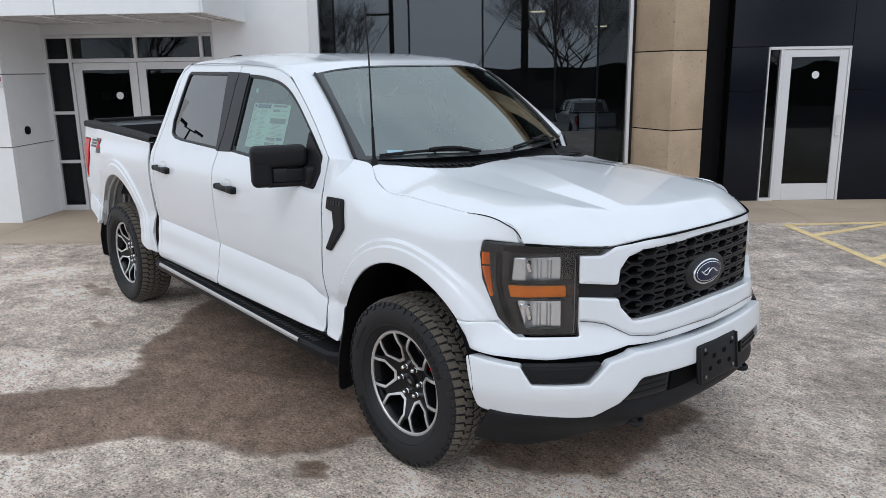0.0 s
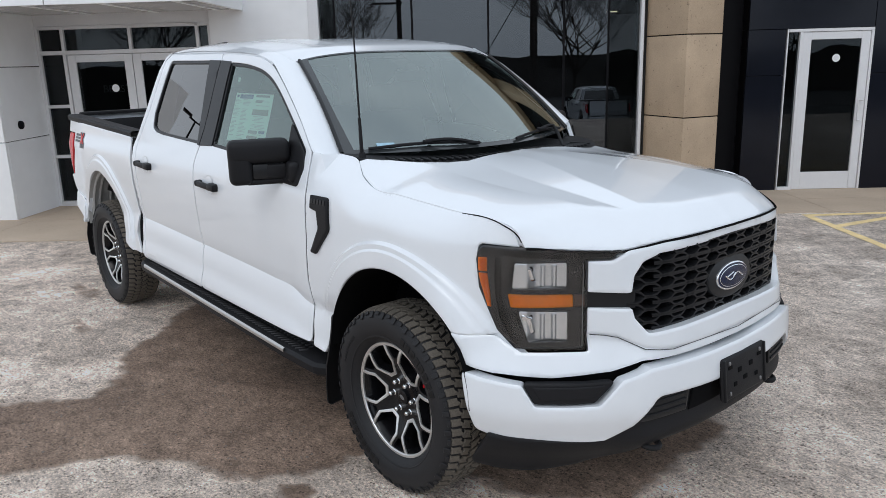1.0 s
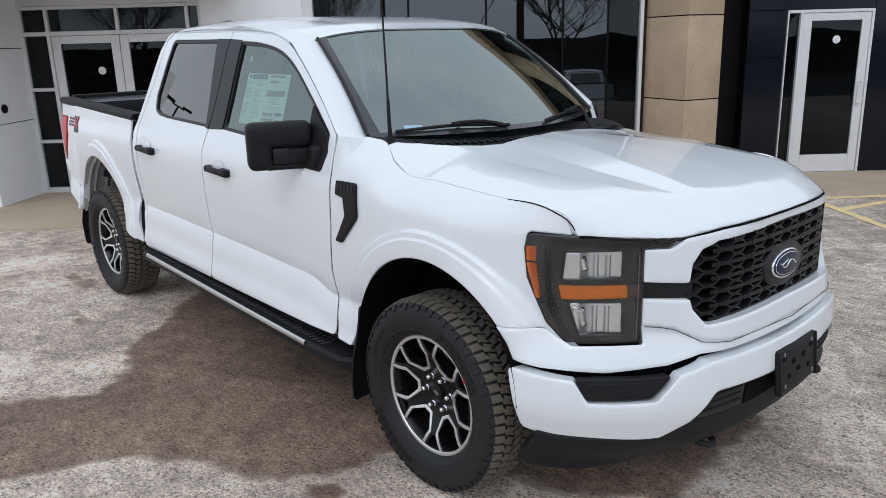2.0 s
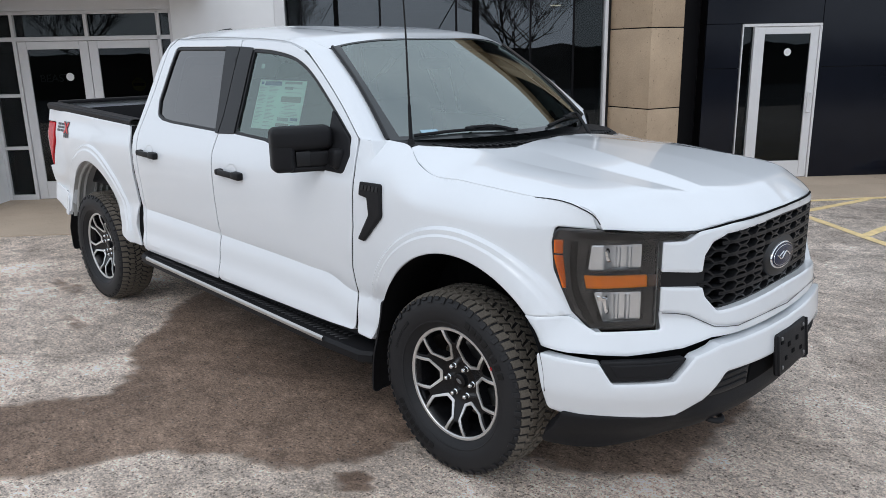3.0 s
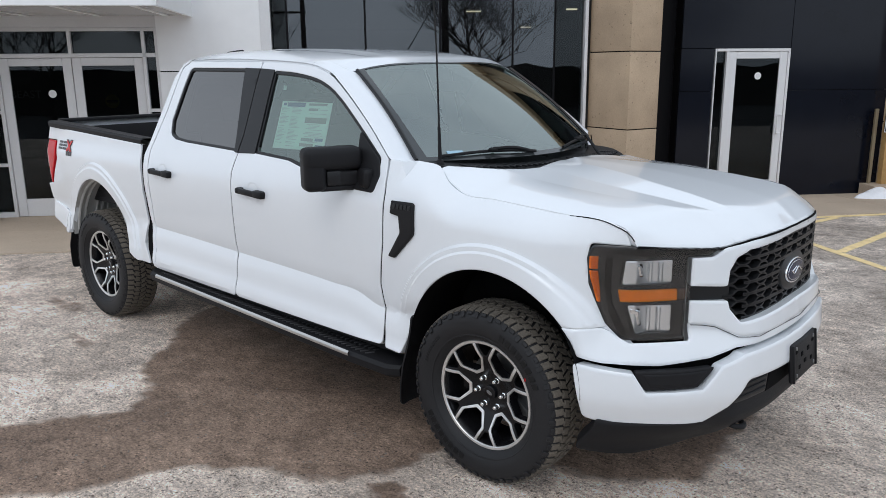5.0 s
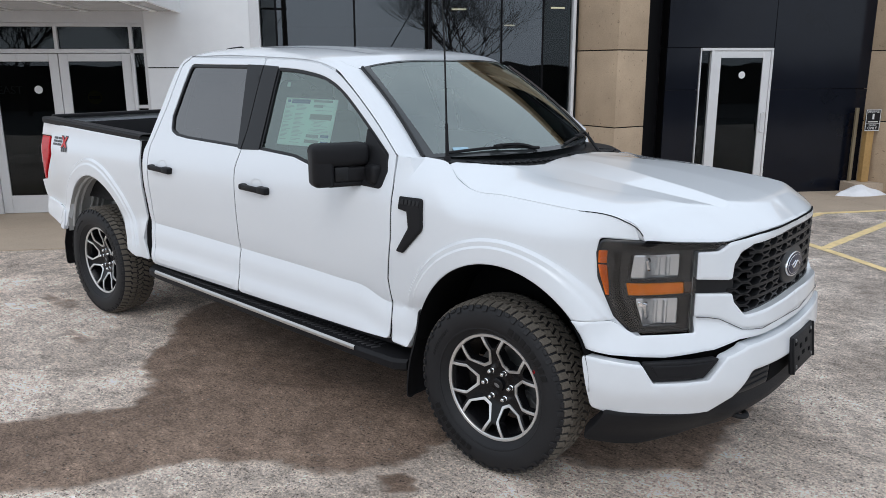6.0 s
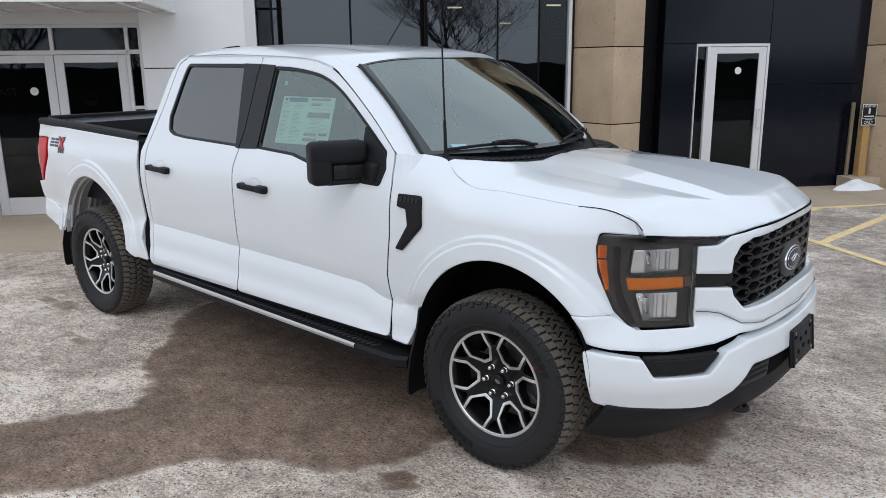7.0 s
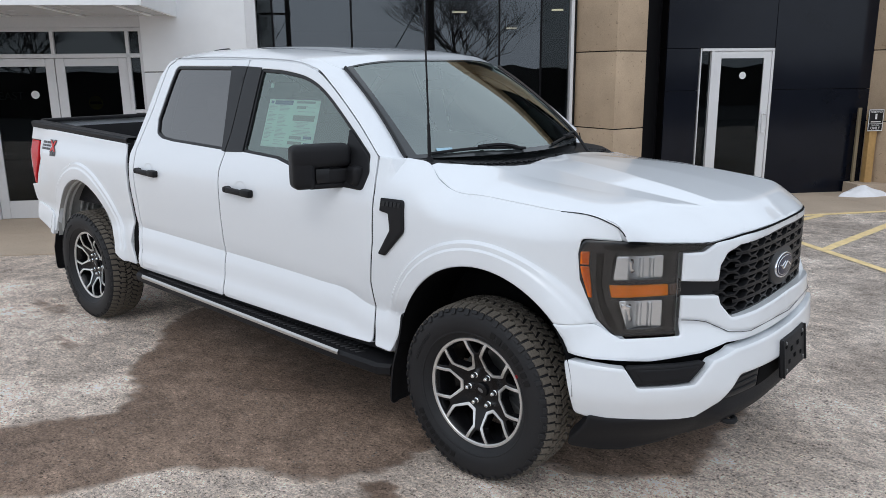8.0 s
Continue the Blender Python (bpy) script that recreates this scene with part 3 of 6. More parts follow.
    part("corner_bumper", panel(rounded([(-4.11, 0.60, .02), (-4.10, 0.752, .02), (-4.30, 0.79, .05), (-4.49, 0.812, .02), (-4.525, 0.80, .02), (-4.51, 0.675, .03)]), side(s, 0.012), out, 0.03, 0.03), WHITE, truck)
    rail = [[(x, s * y, z0 + (-2.9 - x) * 0.043) for y, z0 in ((0.934, 1.352), (0.938, 1.386), (0.922, 1.399), (0.835, 1.396), (0.825, 1.384), (0.83, 1.34))] for x in np.linspace(-2.925, -4.415, 12)]
    part("bed_rail", grid(rail, flip=s > 0), BLACK, truck, "black plastic bed rail cap")
    part("bed_inner_wall", grid([[(x, s * 0.832, z + (-2.9 - x) * 0.035) for z in (1.29, 1.37)] for x in (-2.9, -4.55)]), WHITE, truck)
    part("bed_liner", grid([[(x, s * 0.828, z + (-2.9 - x) * 0.035) for z in (0.85, 1.29)] for x in (-2.9, -4.55)]), BLACK, truck)
    well = [[(x, s * y, z) for x, z in arch_line(ARCHES[1], 0.60, 0.60)] for y in (0.97, 0.62)]
    part("wheel_liner", grid(well), WELL, truck, "bare grey steel wheel housing")
    for y in (0.93, 0.885, 0.80, 0.755, 0.71):
        part("liner_rib", tube([(x + 0.004, s * y, z - 0.004) for x, z in arch_line(ARCHES[1], 0.62, 1.0)], 0.012), WELL, truck)
    part("inner_well_wall", panel(rounded([(-4.1, 0.55), (-3.1, 0.55), (-3.1, 1.06), (-4.1, 1.06)], 0.1), lambda u, v: (u, s * 0.64, v), out, 0.1, 0), WELL, truck)
    part("mud_flap", panel(rounded([(0.76, 0.30, .02), (0.965, 0.30, .03), (0.985, 0.5, .05), (0.965, 0.74, .02), (0.76, 0.74, .02)], 0.02), lambda u, v: (-4.11 - 0.10 * smooth(0.74, 0.3, v), s * u, v), out, 0.04, 0.008), BLACK, truck, "black mud flap")
    for line in ([(-0.5765, 1.415), (-0.5745, 1.27), (-0.5855, 1.03), (-0.622, 0.82), (-0.6035, 0.62), (-0.605, 0.52)], [(-1.7985, 1.476), (-1.8435, 1.27), (-1.8435, 1.09), (-1.8635, 0.84), (-1.8535, 0.525)], [(-2.802, 1.335), (-2.808, 1.17), (-2.813, 0.98), (-2.829, 0.823), (-2.798, 0.535)]):
        run = [(a[0] + (b[0] - a[0]) * k / 6, a[1] + (b[1] - a[1]) * k / 6) for a, b in zip(line, line[1:]) for k in range(6)] + [line[-1]]
        part("panel_joint", tube([(x, s * (half_width(x, z) - 0.0065), z) for x, z in run], 0.0032, 6), DARK, truck, "dark joint between door and body")
    # C-pillar strip and dark gap between cab and bed
    strip = [(-2.80, 0.53), (-2.832, 0.823), (-2.818, 0.98), (-2.814, 1.17), (-2.808, 1.345), (-2.708, 1.605), (-2.633, 1.86), (-2.548, 1.903), (-2.565, 1.910), (-2.635, 1.884), (-2.70, 1.80), (-2.765, 1.61), (-2.835, 1.40), (-2.872, 1.30), (-2.872, 0.83), (-2.84, 0.54)]
    part("cab_corner", panel(strip, side(s), out, 0.03, 0.03, 0.004), WHITE, truck)
    part("gap_filler", panel([(-2.93, 0.56), (-2.80, 0.56), (-2.80, 1.36), (-2.93, 1.36)], side(s, -0.014), out, 0.1, 0), DARK, truck)
    # sill and side step
    sill = [[(x, s * y, z + (-0.6 - x) * 0.007) for y, z in ((0.94, 0.52), (0.93, 0.47), (0.86, 0.44))] for x in (-0.56, -2.84)]
    part("sill", grid(sill, flip=s < 0), SATIN, truck)
    slope = 0.036
    prof = [(0.85, 0.44), (0.965, 0.433), (0.995, 0.428), (1.012, 0.412), (1.010, 0.378), (0.985, 0.360), (0.86, 0.37)]
    xs = [-0.50, -0.56, -0.82, -2.76, -2.86, -2.90]
    rows = []
    for i, x in enumerate(xs):
        pull = (0.05, 0.012, 0, 0, 0.012, 0.05)[i]
        rows.append([(x, s * (y - pull * (y > 0.9)), z - 0.004 + (-0.6 - x) * slope) for y, z in prof])
    step = grid(rows, close_u=True)
    step.verts.ensure_lookup_table()
    for a in (0, len(step.verts) - len(prof)):
        step.faces.new([step.verts[a + i] for i in range(len(prof))])
    bmesh.ops.recalc_face_normals(step, faces=step.faces[:])
    board = part("side_step", step, BLACK, truck, "black running board with a bright edge strip", 25)
    part("edge_strip", grid([[(x, s * y, z + (-0.6 - x) * slope) for y, z in ((1.0065, 0.4278), (1.0128, 0.4225), (1.0152, 0.4165), (1.0150, 0.4040))] for x in (-0.82, -2.76)], flip=s < 0), STRIP, board, "brushed aluminium edge strip")
    ribs = [box(0.014, 0.052, 0.009, 0.003, m=pose(-0.72 - 0.036 * k, s * (0.895 + 0.056 * r), 0.4325 - 0.002 * r + (0.12 + 0.036 * k) * slope, 0, 0, s * (32 if r else 18)), seg=1) for k in range(57) for r in range(2)]
    part("tread_rib", join(*ribs), STEPRIB, board)
    for bx in (-0.85, -1.75, -2.6):
        part("step_bracket", box(0.06, 0.22, 0.04, 0.008, at=(bx, s * 0.78, 0.44)), DARK, board)

# roof, pillars and glass
TOP_EDGE = hermite([(-2.80, 1.70), (-2.72, 1.80), (-2.66, 1.858), (-2.59, 1.893), (-2.40, 1.905), (-1.766, 1.896), (-1.45, 1.880), (-1.338, 1.870), (-1.142, 1.820), (-1.0, 1.74)])
TOP_MID = hermite([(-2.80, 1.80), (-2.72, 1.89), (-2.65, 1.929), (-2.53, 1.955), (-2.2, 1.968), (-1.8, 1.966), (-1.4, 1.945), (-1.15, 1.916), (-0.95, 1.876)])


def screen(u, v):
    """The windscreen: u from -1 to 1 across, v from 0 at the cowl to 1 at the roof."""
    y = u * (0.79 + (0.67 - 0.79) * v)
    x = (-0.27 - 0.265 * u * u) * (1 - v) + (-0.985 - 0.085 * u * u) * v
    z = (1.395 + 0.01 * u * u) * (1 - v) + (1.872 - 0.042 * u**4) * v
    b = 0.022 * math.sin(math.pi * v)
    return Vector((x + b * 0.55, y, z + b * 0.8))


rows = []
for j in range(33):
    u = -1 + j / 16
    a = screen(u, 1.0)
    row = []
    for i in range(41):
        f = i / 40
        x = a.x + (-2.715 - a.x) * f
        ye = (half_width(x, TOP_EDGE(x)) + 0.004) * (1 - 0.09 * smooth(-2.52, -2.74, x) ** 2)
        w = smooth(0, 0.06, f)
        y = (a.y * (1 - w) + u * ye * w)
        z = TOP_MID(x) - (TOP_MID(x) - TOP_EDGE(x)) * abs(u) ** 4.5
        z += 0.012 * (smooth(0.50, 0.56, abs(u)) - smooth(0.60, 0.66, abs(u))) * -smooth(0.05, 0.15, f)
        row.append((x, y, a.z * (1 - w) + z * w))
    rows.append(row)
roof = part("roof", grid(rows), WHITE, truck)
part("roof_aerial", join(prism(rounded(oval(0.10, 0.034), 0), 0.036, pose(-2.60, -0.37, 1.931, 0, -4, 0), 0.016)), BLACK, roof, "low black roof aerial")
for s in (-1, 1):
    door_line = [(-0.600, 1.435), (-0.76, 1.565), (-0.929, 1.688), (-1.05, 1.768), (-1.142, 1.822), (-1.25, 1.855), (-1.338, 1.871)]
    lower = spline([(x, s * (half_width(x, z) + 0.002), z) for x, z in door_line], 5)
    upper = [screen(s * 1.0, min(1, 0.03 + 0.97 * i / (len(lower) - 1) * 1.12)) for i in range(len(lower))]
    upper[-4:] = [upper[-5].lerp(Vector((-1.20, s * 0.70, 1.873)), k / 4) for k in (1, 2, 3, 4)]
    rws = []
    for a, b in zip(lower, upper):
        a = Vector(a)
        mid = (a + b) / 2 + Vector((0.35, s * 0.5, 0.6)).normalized() * 0.016
        q = [a * (1 - t) ** 2 + (2 * mid - (a + b) / 2) * 2 * t * (1 - t) + b * t * t for t in np.linspace(0, 1, 7)]
        rws.append(q)
    if s < 0:
        rws.insert(0, [p + Vector((0.06, s * 0.004, -0.045)) for p in rws[0]])
    part("roof_rail", tube([(x, s * (half_width(x, TOP_EDGE(x)) - 0.014), TOP_EDGE(x) - 0.010) for x in np.linspace(-1.16, -2.57, 24)], 0.013, 8), WHITE, truck)
    part("windscreen_pillar", grid(rws, flip=s > 0), WHITE, truck)
    edge = [screen(s * 0.995, v) + Vector((0.006, 0, 0.008)) for v in np.linspace(0.0, 0.99, 14)]
    part("pillar_moulding", tube(edge, 0.009, 6), SATIN, truck)
glass_rows = [[screen(u, v) for u in np.linspace(-1, 1, 33)] for v in np.linspace(0, 1, 17)]
windscreen = part("windscreen", grid(glass_rows), SCREEN, truck, "large greenish curved windscreen")
FRIT = material("black_glass_border", (0.04, 0.044, 0.046), 0.12, vary=0.1, spec=0.75)
off = Vector((0.0015, 0, 0.0025))
for s in (-1, 1):
    part("glass_border", grid([[screen(s * u, v) + off for u in (0.925 + 0.02 * math.sin(3 * v), 0.96, 1.0)] for v in np.linspace(0, 1, 17)]), FRIT, windscreen)
part("glass_border", grid([[screen(u, v) + off for u in np.linspace(-0.95, 0.95, 25)] for v in (0.985, 0.99, 1.0)]), FRIT, windscreen)
part("camera_patch", grid([[screen(u, v) - off * 2.0 for u in np.linspace(-0.12 * w, 0.12 * w, 9)] for v, w in ((0.80, 0.6), (0.85, 0.9), (0.97, 1.2))]), FRIT, windscreen, "black camera patch behind the mirror")
part("glass_border", grid([[screen(u, v) + off for u in np.linspace(-0.94, 0.94, 25)] for v in (0.0, 0.02, 0.034)]), FRIT, windscreen)
part("inspection_decal", grid([[screen(u, v) + off * 1.6 for u in np.linspace(-0.80, -0.70, 6)] for v in (0.045, 0.08)]), material("blue_white_decal", (0.35, 0.55, 0.66), 0.5, vary=0.3, grain=60), windscreen)
part("cab_back", panel(rounded([(-0.74, 0.9), (0.74, 0.9), (0.86, 1.35), (0.70, 1.87), (-0.70, 1.87), (-0.86, 1.35)], 0.06), lambda u, v: (-2.80 + 0.10 * smooth(1.4, 1.9, v), u, v), -1, 0.06, 0.02,
                       holes=[rounded([(-0.70, 1.42), (0.70, 1.42), (0.62, 1.80), (-0.62, 1.80)], 0.05)]), WHITE, truck)
part("back_window", panel(rounded([(-0.70, 1.42), (0.70, 1.42), (0.62, 1.80), (-0.62, 1.80)], 0.05), lambda u, v: (-2.795 + 0.10 * smooth(1.4, 1.9, v), u, v), -1, 0.1, 0, 0), PRIVACY, truck)

# bonnet
HOOD_FRONT = hermite([(0, 0.985), (0.3, 0.968), (0.45, 0.925), (0.54, 0.876), (0.66, 0.79), (0.81, 0.652)])
HOOD_EDGE = hermite([(-0.34, 1.404), (-0.26, 1.345), (-0.2, 1.313), (0.02, 1.296), (0.31, 1.274), (0.57, 1.249), (0.68, 1.228), (1.0, 1.19)])
HOOD_MID = hermite([(-0.34, 1.396), (-0.12, 1.382), (0.1, 1.371), (0.39, 1.348), (0.67, 1.311), (0.80, 1.287), (0.90, 1.264), (1.0, 1.238)])
RIDGE_Z = hermite([(-0.34, 1.412), (-0.25, 1.398), (-0.16, 1.381), (0.0, 1.350), (0.2, 1.324), (0.4, 1.304), (0.6, 1.288), (0.75, 1.273), (0.9, 1.252), (1.0, 1.235)])
DOME = hermite([(-0.34, 0.09), (-0.15, 0.10), (0.1, 0.16), (0.27, 0.22), (0.46, 0.29), (0.65, 0.335), (0.8, 0.365), (1.0, 0.38)])
VALLEY = hermite([(-0.34, 0.34), (-0.1, 0.35), (0.22, 0.39), (0.4, 0.415), (0.6, 0.425), (0.8, 0.43), (1.0, 0.44)])
RIDGE = hermite([(-0.34, 0.61), (-0.2, 0.60), (0.0, 0.582), (0.4, 0.55), (0.75, 0.508), (1.0, 0.48)])
LIP_Z = hermite([(0, 1.182), (0.3, 1.180), (0.42, 1.174), (0.48, 1.165), (0.53, 1.155), (0.66, 1.159), (0.82, 1.169)])
FALL = hermite([(0, 0.90), (0.3, 0.74), (0.5, 0.62), (0.66, 0.60), (0.85, 0.75)])


def far_drop(x, y):
    """The left-hand shoulder of the bonnet sits a little lower."""
    return 0.042 * smooth(0.10, 0.75, y) * smooth(0.25, -0.15, x) + 0.030 * smooth(0.40, 0.85, y) * smooth(-0.15, 0.25, x)


def soft_min(a, b, k):
    h = max(k - abs(a - b), 0.0) / k
    return min(a, b) - h * h * k * 0.25


def hood(x, y):
    """A raised middle with sloping flanks, a ridge on either side, and a folded-down front edge."""
    a, ys = abs(y), SEAM_Y(x)
    back = x + smooth(0.2, 0.6, y) * (max(x, -0.15) - x)
    mid, rz, ez = HOOD_MID(x), RIDGE_Z(back), HOOD_EDGE(back)
    y1, y2, y3 = DOME(x), VALLEY(x), RIDGE(x)
    z2 = rz + 0.010 * smooth(0.85, 0.3, x)
    knots = [(0.0, mid), (y1, mid - 0.004), (y2, z2), (y3, rz), (ys, ez)]
    z = ez
    for (a0, z0), (a1, z1) in zip(knots, knots[1:]):
        if a0 <= a <= a1:
            z = z0 + (z1 - z0) * (a - a0) / max(a1 - a0, 1e-6)
            if a0 == y3:
                q = (a - a0) / max(a1 - a0, 1e-6)
                z += 0.012 * q * (1 - q) * 4 * smooth(0.7, 0.2, x)
    d = max(0.0, HOOD_FRONT(a) - x)
    zf = LIP_Z(a) + min(d, 0.03) * (0.95 + 0.95 * smooth(0.68, 0.81, a)) + max(d - 0.03, 0.0) * FALL(a)
    z = soft_min(z, zf, 0.014)
    return (x, y, z - far_drop(x, y))


half = [(HOOD_FRONT(a), a) for a in np.linspace(0, 0.81, 22)] + [(x, SEAM_Y(x) + 0.005 - 0.0085 * smooth(0.42, 0.55, x) - 0.005 * smooth(-0.1, -0.2, x)) for x in (0.625, 0.56, 0.45, 0.3, 0.15, 0, -0.1, -0.2, -0.26, -0.30, -0.33)] + [(-0.325, 0.785), (-0.27, 0.70), (-0.165, 0.60), (-0.11, 0.50), (-0.085, 0.40), (-0.095, 0.34), (-0.135, 0.15), (-0.14, 0.0)]
loop = [(x, -a) for x, a in reversed(half)] + half[1:-1]
creases = [[(x, s * (f(x) + o)) for x in np.linspace(-0.3, 0.95, 60)] for s in (-1, 1) for f in (DOME, VALLEY, RIDGE) for o in (-0.009, 0.0, 0.009)]
for back_off in (0.03, 0.042, 0.075, 0.085, 0.095, 0.11):
    creases.append([(HOOD_FRONT(abs(a)) - back_off * (1 + 2.6 * a * a), a) for a in np.linspace(-0.6, 0.6, 50)])
bonnet = part("bonnet", panel(loop, hood, 1, 0.026, 0.028, 0.004, lift=0.0, lines=creases), WHITE, truck)

for s in (-1,):
    joint = [(x, s * (SEAM_Y(x) + 0.003), SEAM(x) - 0.0088 + 0.0026 * smooth(0.30, 0.62, x)) for x in np.linspace(-0.12, 0.635, 40)] + [(0.648, s * 0.822, 1.188)]
    part("panel_joint", tube(joint, 0.0024, 6), DARK, bonnet, "dark joint between bonnet and wing")
# near-black strip stands in for the dark gap below the bonnet edge
edge_line = [(HOOD_FRONT(abs(a)) + 0.003, a, hood(HOOD_FRONT(abs(a)), a)[2] - 0.010 + 0.006 * smooth(0.7, 0.79, abs(a))) for a in np.linspace(-0.808, 0.808, 71)]
part("hood_seal", tube(edge_line, 0.0048, 6), DARK, bonnet, "dark strip standing for the gap under the bonnet edge")

# cowl, wipers, mast
def cowl(x, y):
    z = 1.352 + 0.035 * smooth(-0.12, -0.5, x) + 0.012 * (y / 0.8) ** 2 + 0.012 * smooth(0.60, 0.80, abs(y))
    return (x, y, z - 1.15 * far_drop(min(x, -0.2), y))


back = [(-0.275 - 0.265 * u * u, 0.79 * u) for u in np.linspace(-1, 1, 17)]
fore = [(-0.10, 0.0), (-0.095, 0.27), (-0.065, 0.40), (-0.075, 0.50), (-0.115, 0.57), (-0.26, 0.735), (-0.345, 0.79), (-0.42, 0.80)]
loop = back + fore[::-1] + [(x, -a) for x, a in fore[1:]]
cowl_panel = part("cowl_panel", panel(loop, cowl, 1, 0.04, 0.03), BLACK, truck, "black slatted plastic cowl")
for k in range(34):
    y = -0.66 + 0.04 * k
    if abs(y) > 0.06:
        xa, xb = -0.165 - 0.10 * (y / 0.7) ** 2, -0.245 - 0.19 * (y / 0.79) ** 2
        part("slat", box(abs(xb - xa), 0.012, 0.012, 0.003, m=pose((xa + xb) / 2, y, cowl((xa + xb) / 2, y)[2] + 0.007, 0, 0, 14 * math.copysign(1, y)), seg=1), SATIN, cowl_panel)
for name, x0, y0, u1, u0 in (("wiper", -0.33, -0.36, -0.86, -0.18), ("wiper", -0.25, 0.20, 0.14, 0.80)):
    blade = [screen(u, 0.022 + 0.028 * math.sin(math.pi * i / 12)) + Vector((0.010, 0, 0.012)) for i, u in enumerate(np.linspace(u1, u0, 13))]
    wiper = part(name, tube(blade, 0.0075, 6), BLACK, truck, "black wiper resting on the windscreen")
    arm = [Vector(cowl(x0 + 0.02, y0 + (0.36 if y0 < 0 else 0.22))) + Vector((0, 0, 0.012)), blade[9] + Vector((0.02, 0, 0.014)), blade[6] + Vector((0.008, 0, 0.012))]
    part("wiper_arm", tube(spline(arm, 5), 0.0085, 6), BLACK, wiper)
    part("wiper_joint", box(0.026, 0.06, 0.018, 0.006, at=blade[6] + Vector((0.008, 0, 0.008))), BLACK, wiper)
mast = part("mast_aerial", tube([(-0.395, -0.765, 1.40), (-0.40, -0.765, 1.575)], 0.0095, 8, 0.007), BLACK, truck, "thin black mast aerial")
part("mast_rod", tube([(-0.40, -0.765, 1.575), (-0.41, -0.765, 1.9), (-0.425, -0.768, 2.16)], 0.005, 6, 0.003), BLACK, mast)
put(part("mast_base", lathe([(0.0, 0.03), (0.014, 0.028), (0.02, 0.0)], 16), BLACK, mast), pose(-0.394, -0.765, 1.395, 90))

# grille surround: an upper and a lower frame that meet the lamps
upper = [(0, 1.174, 0), (0.40, 1.168, .05), (0.487, 1.157, .03), (0.535, 1.146, .02), (0.585, 1.116, .02), (0.652, 1.116, .006), (0.652, 1.003, .006), (0.545, 0.995, .008), (0.531, 0.997, .01),
         (0.52, 1.057, .02), (0.487, 1.105, .04), (0.42, 1.130, .03), (0, 1.137, 0)]
lower = [(0, 0.856, 0), (0.40, 0.848, .05), (0.485, 0.842, .03), (0.524, 0.90, .02), (0.531, 0.936, .01), (0.545, 0.937, .008), (0.652, 0.943, .006), (0.652, 0.848, .01), (0.575, 0.836, .03), (0.50, 0.789, .05), (0.40, 0.777, .05), (0, 0.772, 0)]


def face(out=0.0, k=0.0):
    return lambda u, v: nose(u, v, k, out)


def frame_face(u, v):
    """The surround stands proud and slopes in towards the mesh."""
    y = abs(nose(u, v, 0).y)
    p = nose(u, v, 0, 0.012)
    lean = 0.10 * (1.0 - v) if v < 1.0 else -0.16 * (v - 1.0)
    return p + Vector((lean * smooth(0.66, 0.45, y) + 0.012 * smooth(0.66, 0.5, y), 0, 0))


surround = part("grille_surround", panel(rounded(across(upper, 0), 0), frame_face, 1, 0.025, 0.055, 0.007), WHITE, truck)
part("lower_frame", panel(rounded(across(lower, 0), 0), frame_face, 1, 0.025, 0.055, 0.007), WHITE, surround)
low_joint = across([(0, 0.7695), (0.40, 0.7745), (0.455, 0.780), (0.50, 0.786), (0.54, 0.811), (0.575, 0.8335), (0.61, 0.842), (0.648, 0.8455)], 0)
part("panel_joint", tube([frame_face(u, v) + Vector((0.004, 0, 0)) for u, v in sorted(low_joint)], 0.0018, 6), GREYDECAL, surround, "dark joint under the grille frame")
for s in (-1, 1):
    link = [(s * a, z) for a, z in ((way(0.50, 0), 0.93), (way(0.50, 0), 1.003), (way(0.66, 0), 1.01), (way(0.66, 0), 0.935))]
    part("black_link", panel(link, face(-0.004), 1, 0.05, 0.02), SATIN, surround, "gloss black bar between lamp and grille")
grille = part("grille", panel([(way(a, 0), z) for a, z in ((-0.57, 0.82), (0.57, 0.82), (0.57, 1.15), (-0.57, 1.15))], face(-0.07), 1, 0.06, 0), DARK, truck, "black honeycomb mesh grille")
opening = rounded(across([(0, 0.85, 0), (0.40, 0.845, .05), (0.488, 0.838, .03), (0.53, 0.90, .02), (0.535, 0.99, .01), (0.525, 1.06, .02), (0.49, 1.11, .04), (0.42, 1.135, .03), (0, 1.142, 0)], 0), 0)
CELL_W, CELL_H = 0.150, 0.0246


def mesh_bar(k):
    """One zigzag bar of the mesh: flat, slope, flat, slope."""
    z0, pts = 0.835 + CELL_H * k, []
    s = -0.62
    while s < 0.62:
        for f, h in ((0.0, 0.0), (0.12, -0.02), (0.26, 0.06), (0.37, 0.28), (0.45, 0.75), (0.5, 0.94), (0.62, 1.02), (0.76, 0.94), (0.87, 0.72), (0.95, 0.25)):
            pts.append((s + f * CELL_W, z0 + (h - 0.5) * CELL_H * 0.86 * (1 if k % 2 else -1)))
        s += CELL_W
    runs, run = [], []
    for p in resample(pts + [(pts[-1][0], pts[-1][1] + 1e-4)], 0.012)[:-8]:
        if inside(p, opening):
            run.append(p)
        elif run:
            runs.append(run)
            run = []
    runs += [run] if run else []
    bms = []
    for run in runs:
        if len(run) > 2:
            bms.append(grid([[nose(a, b + dz, 0, o) for dz, o in ((0.0055, -0.05), (0.0055, -0.008), (0.0038, 0.0), (-0.0038, 0.0), (-0.0055, -0.008), (-0.0055, -0.05))] for a, b in run], flip=True))
    return bms


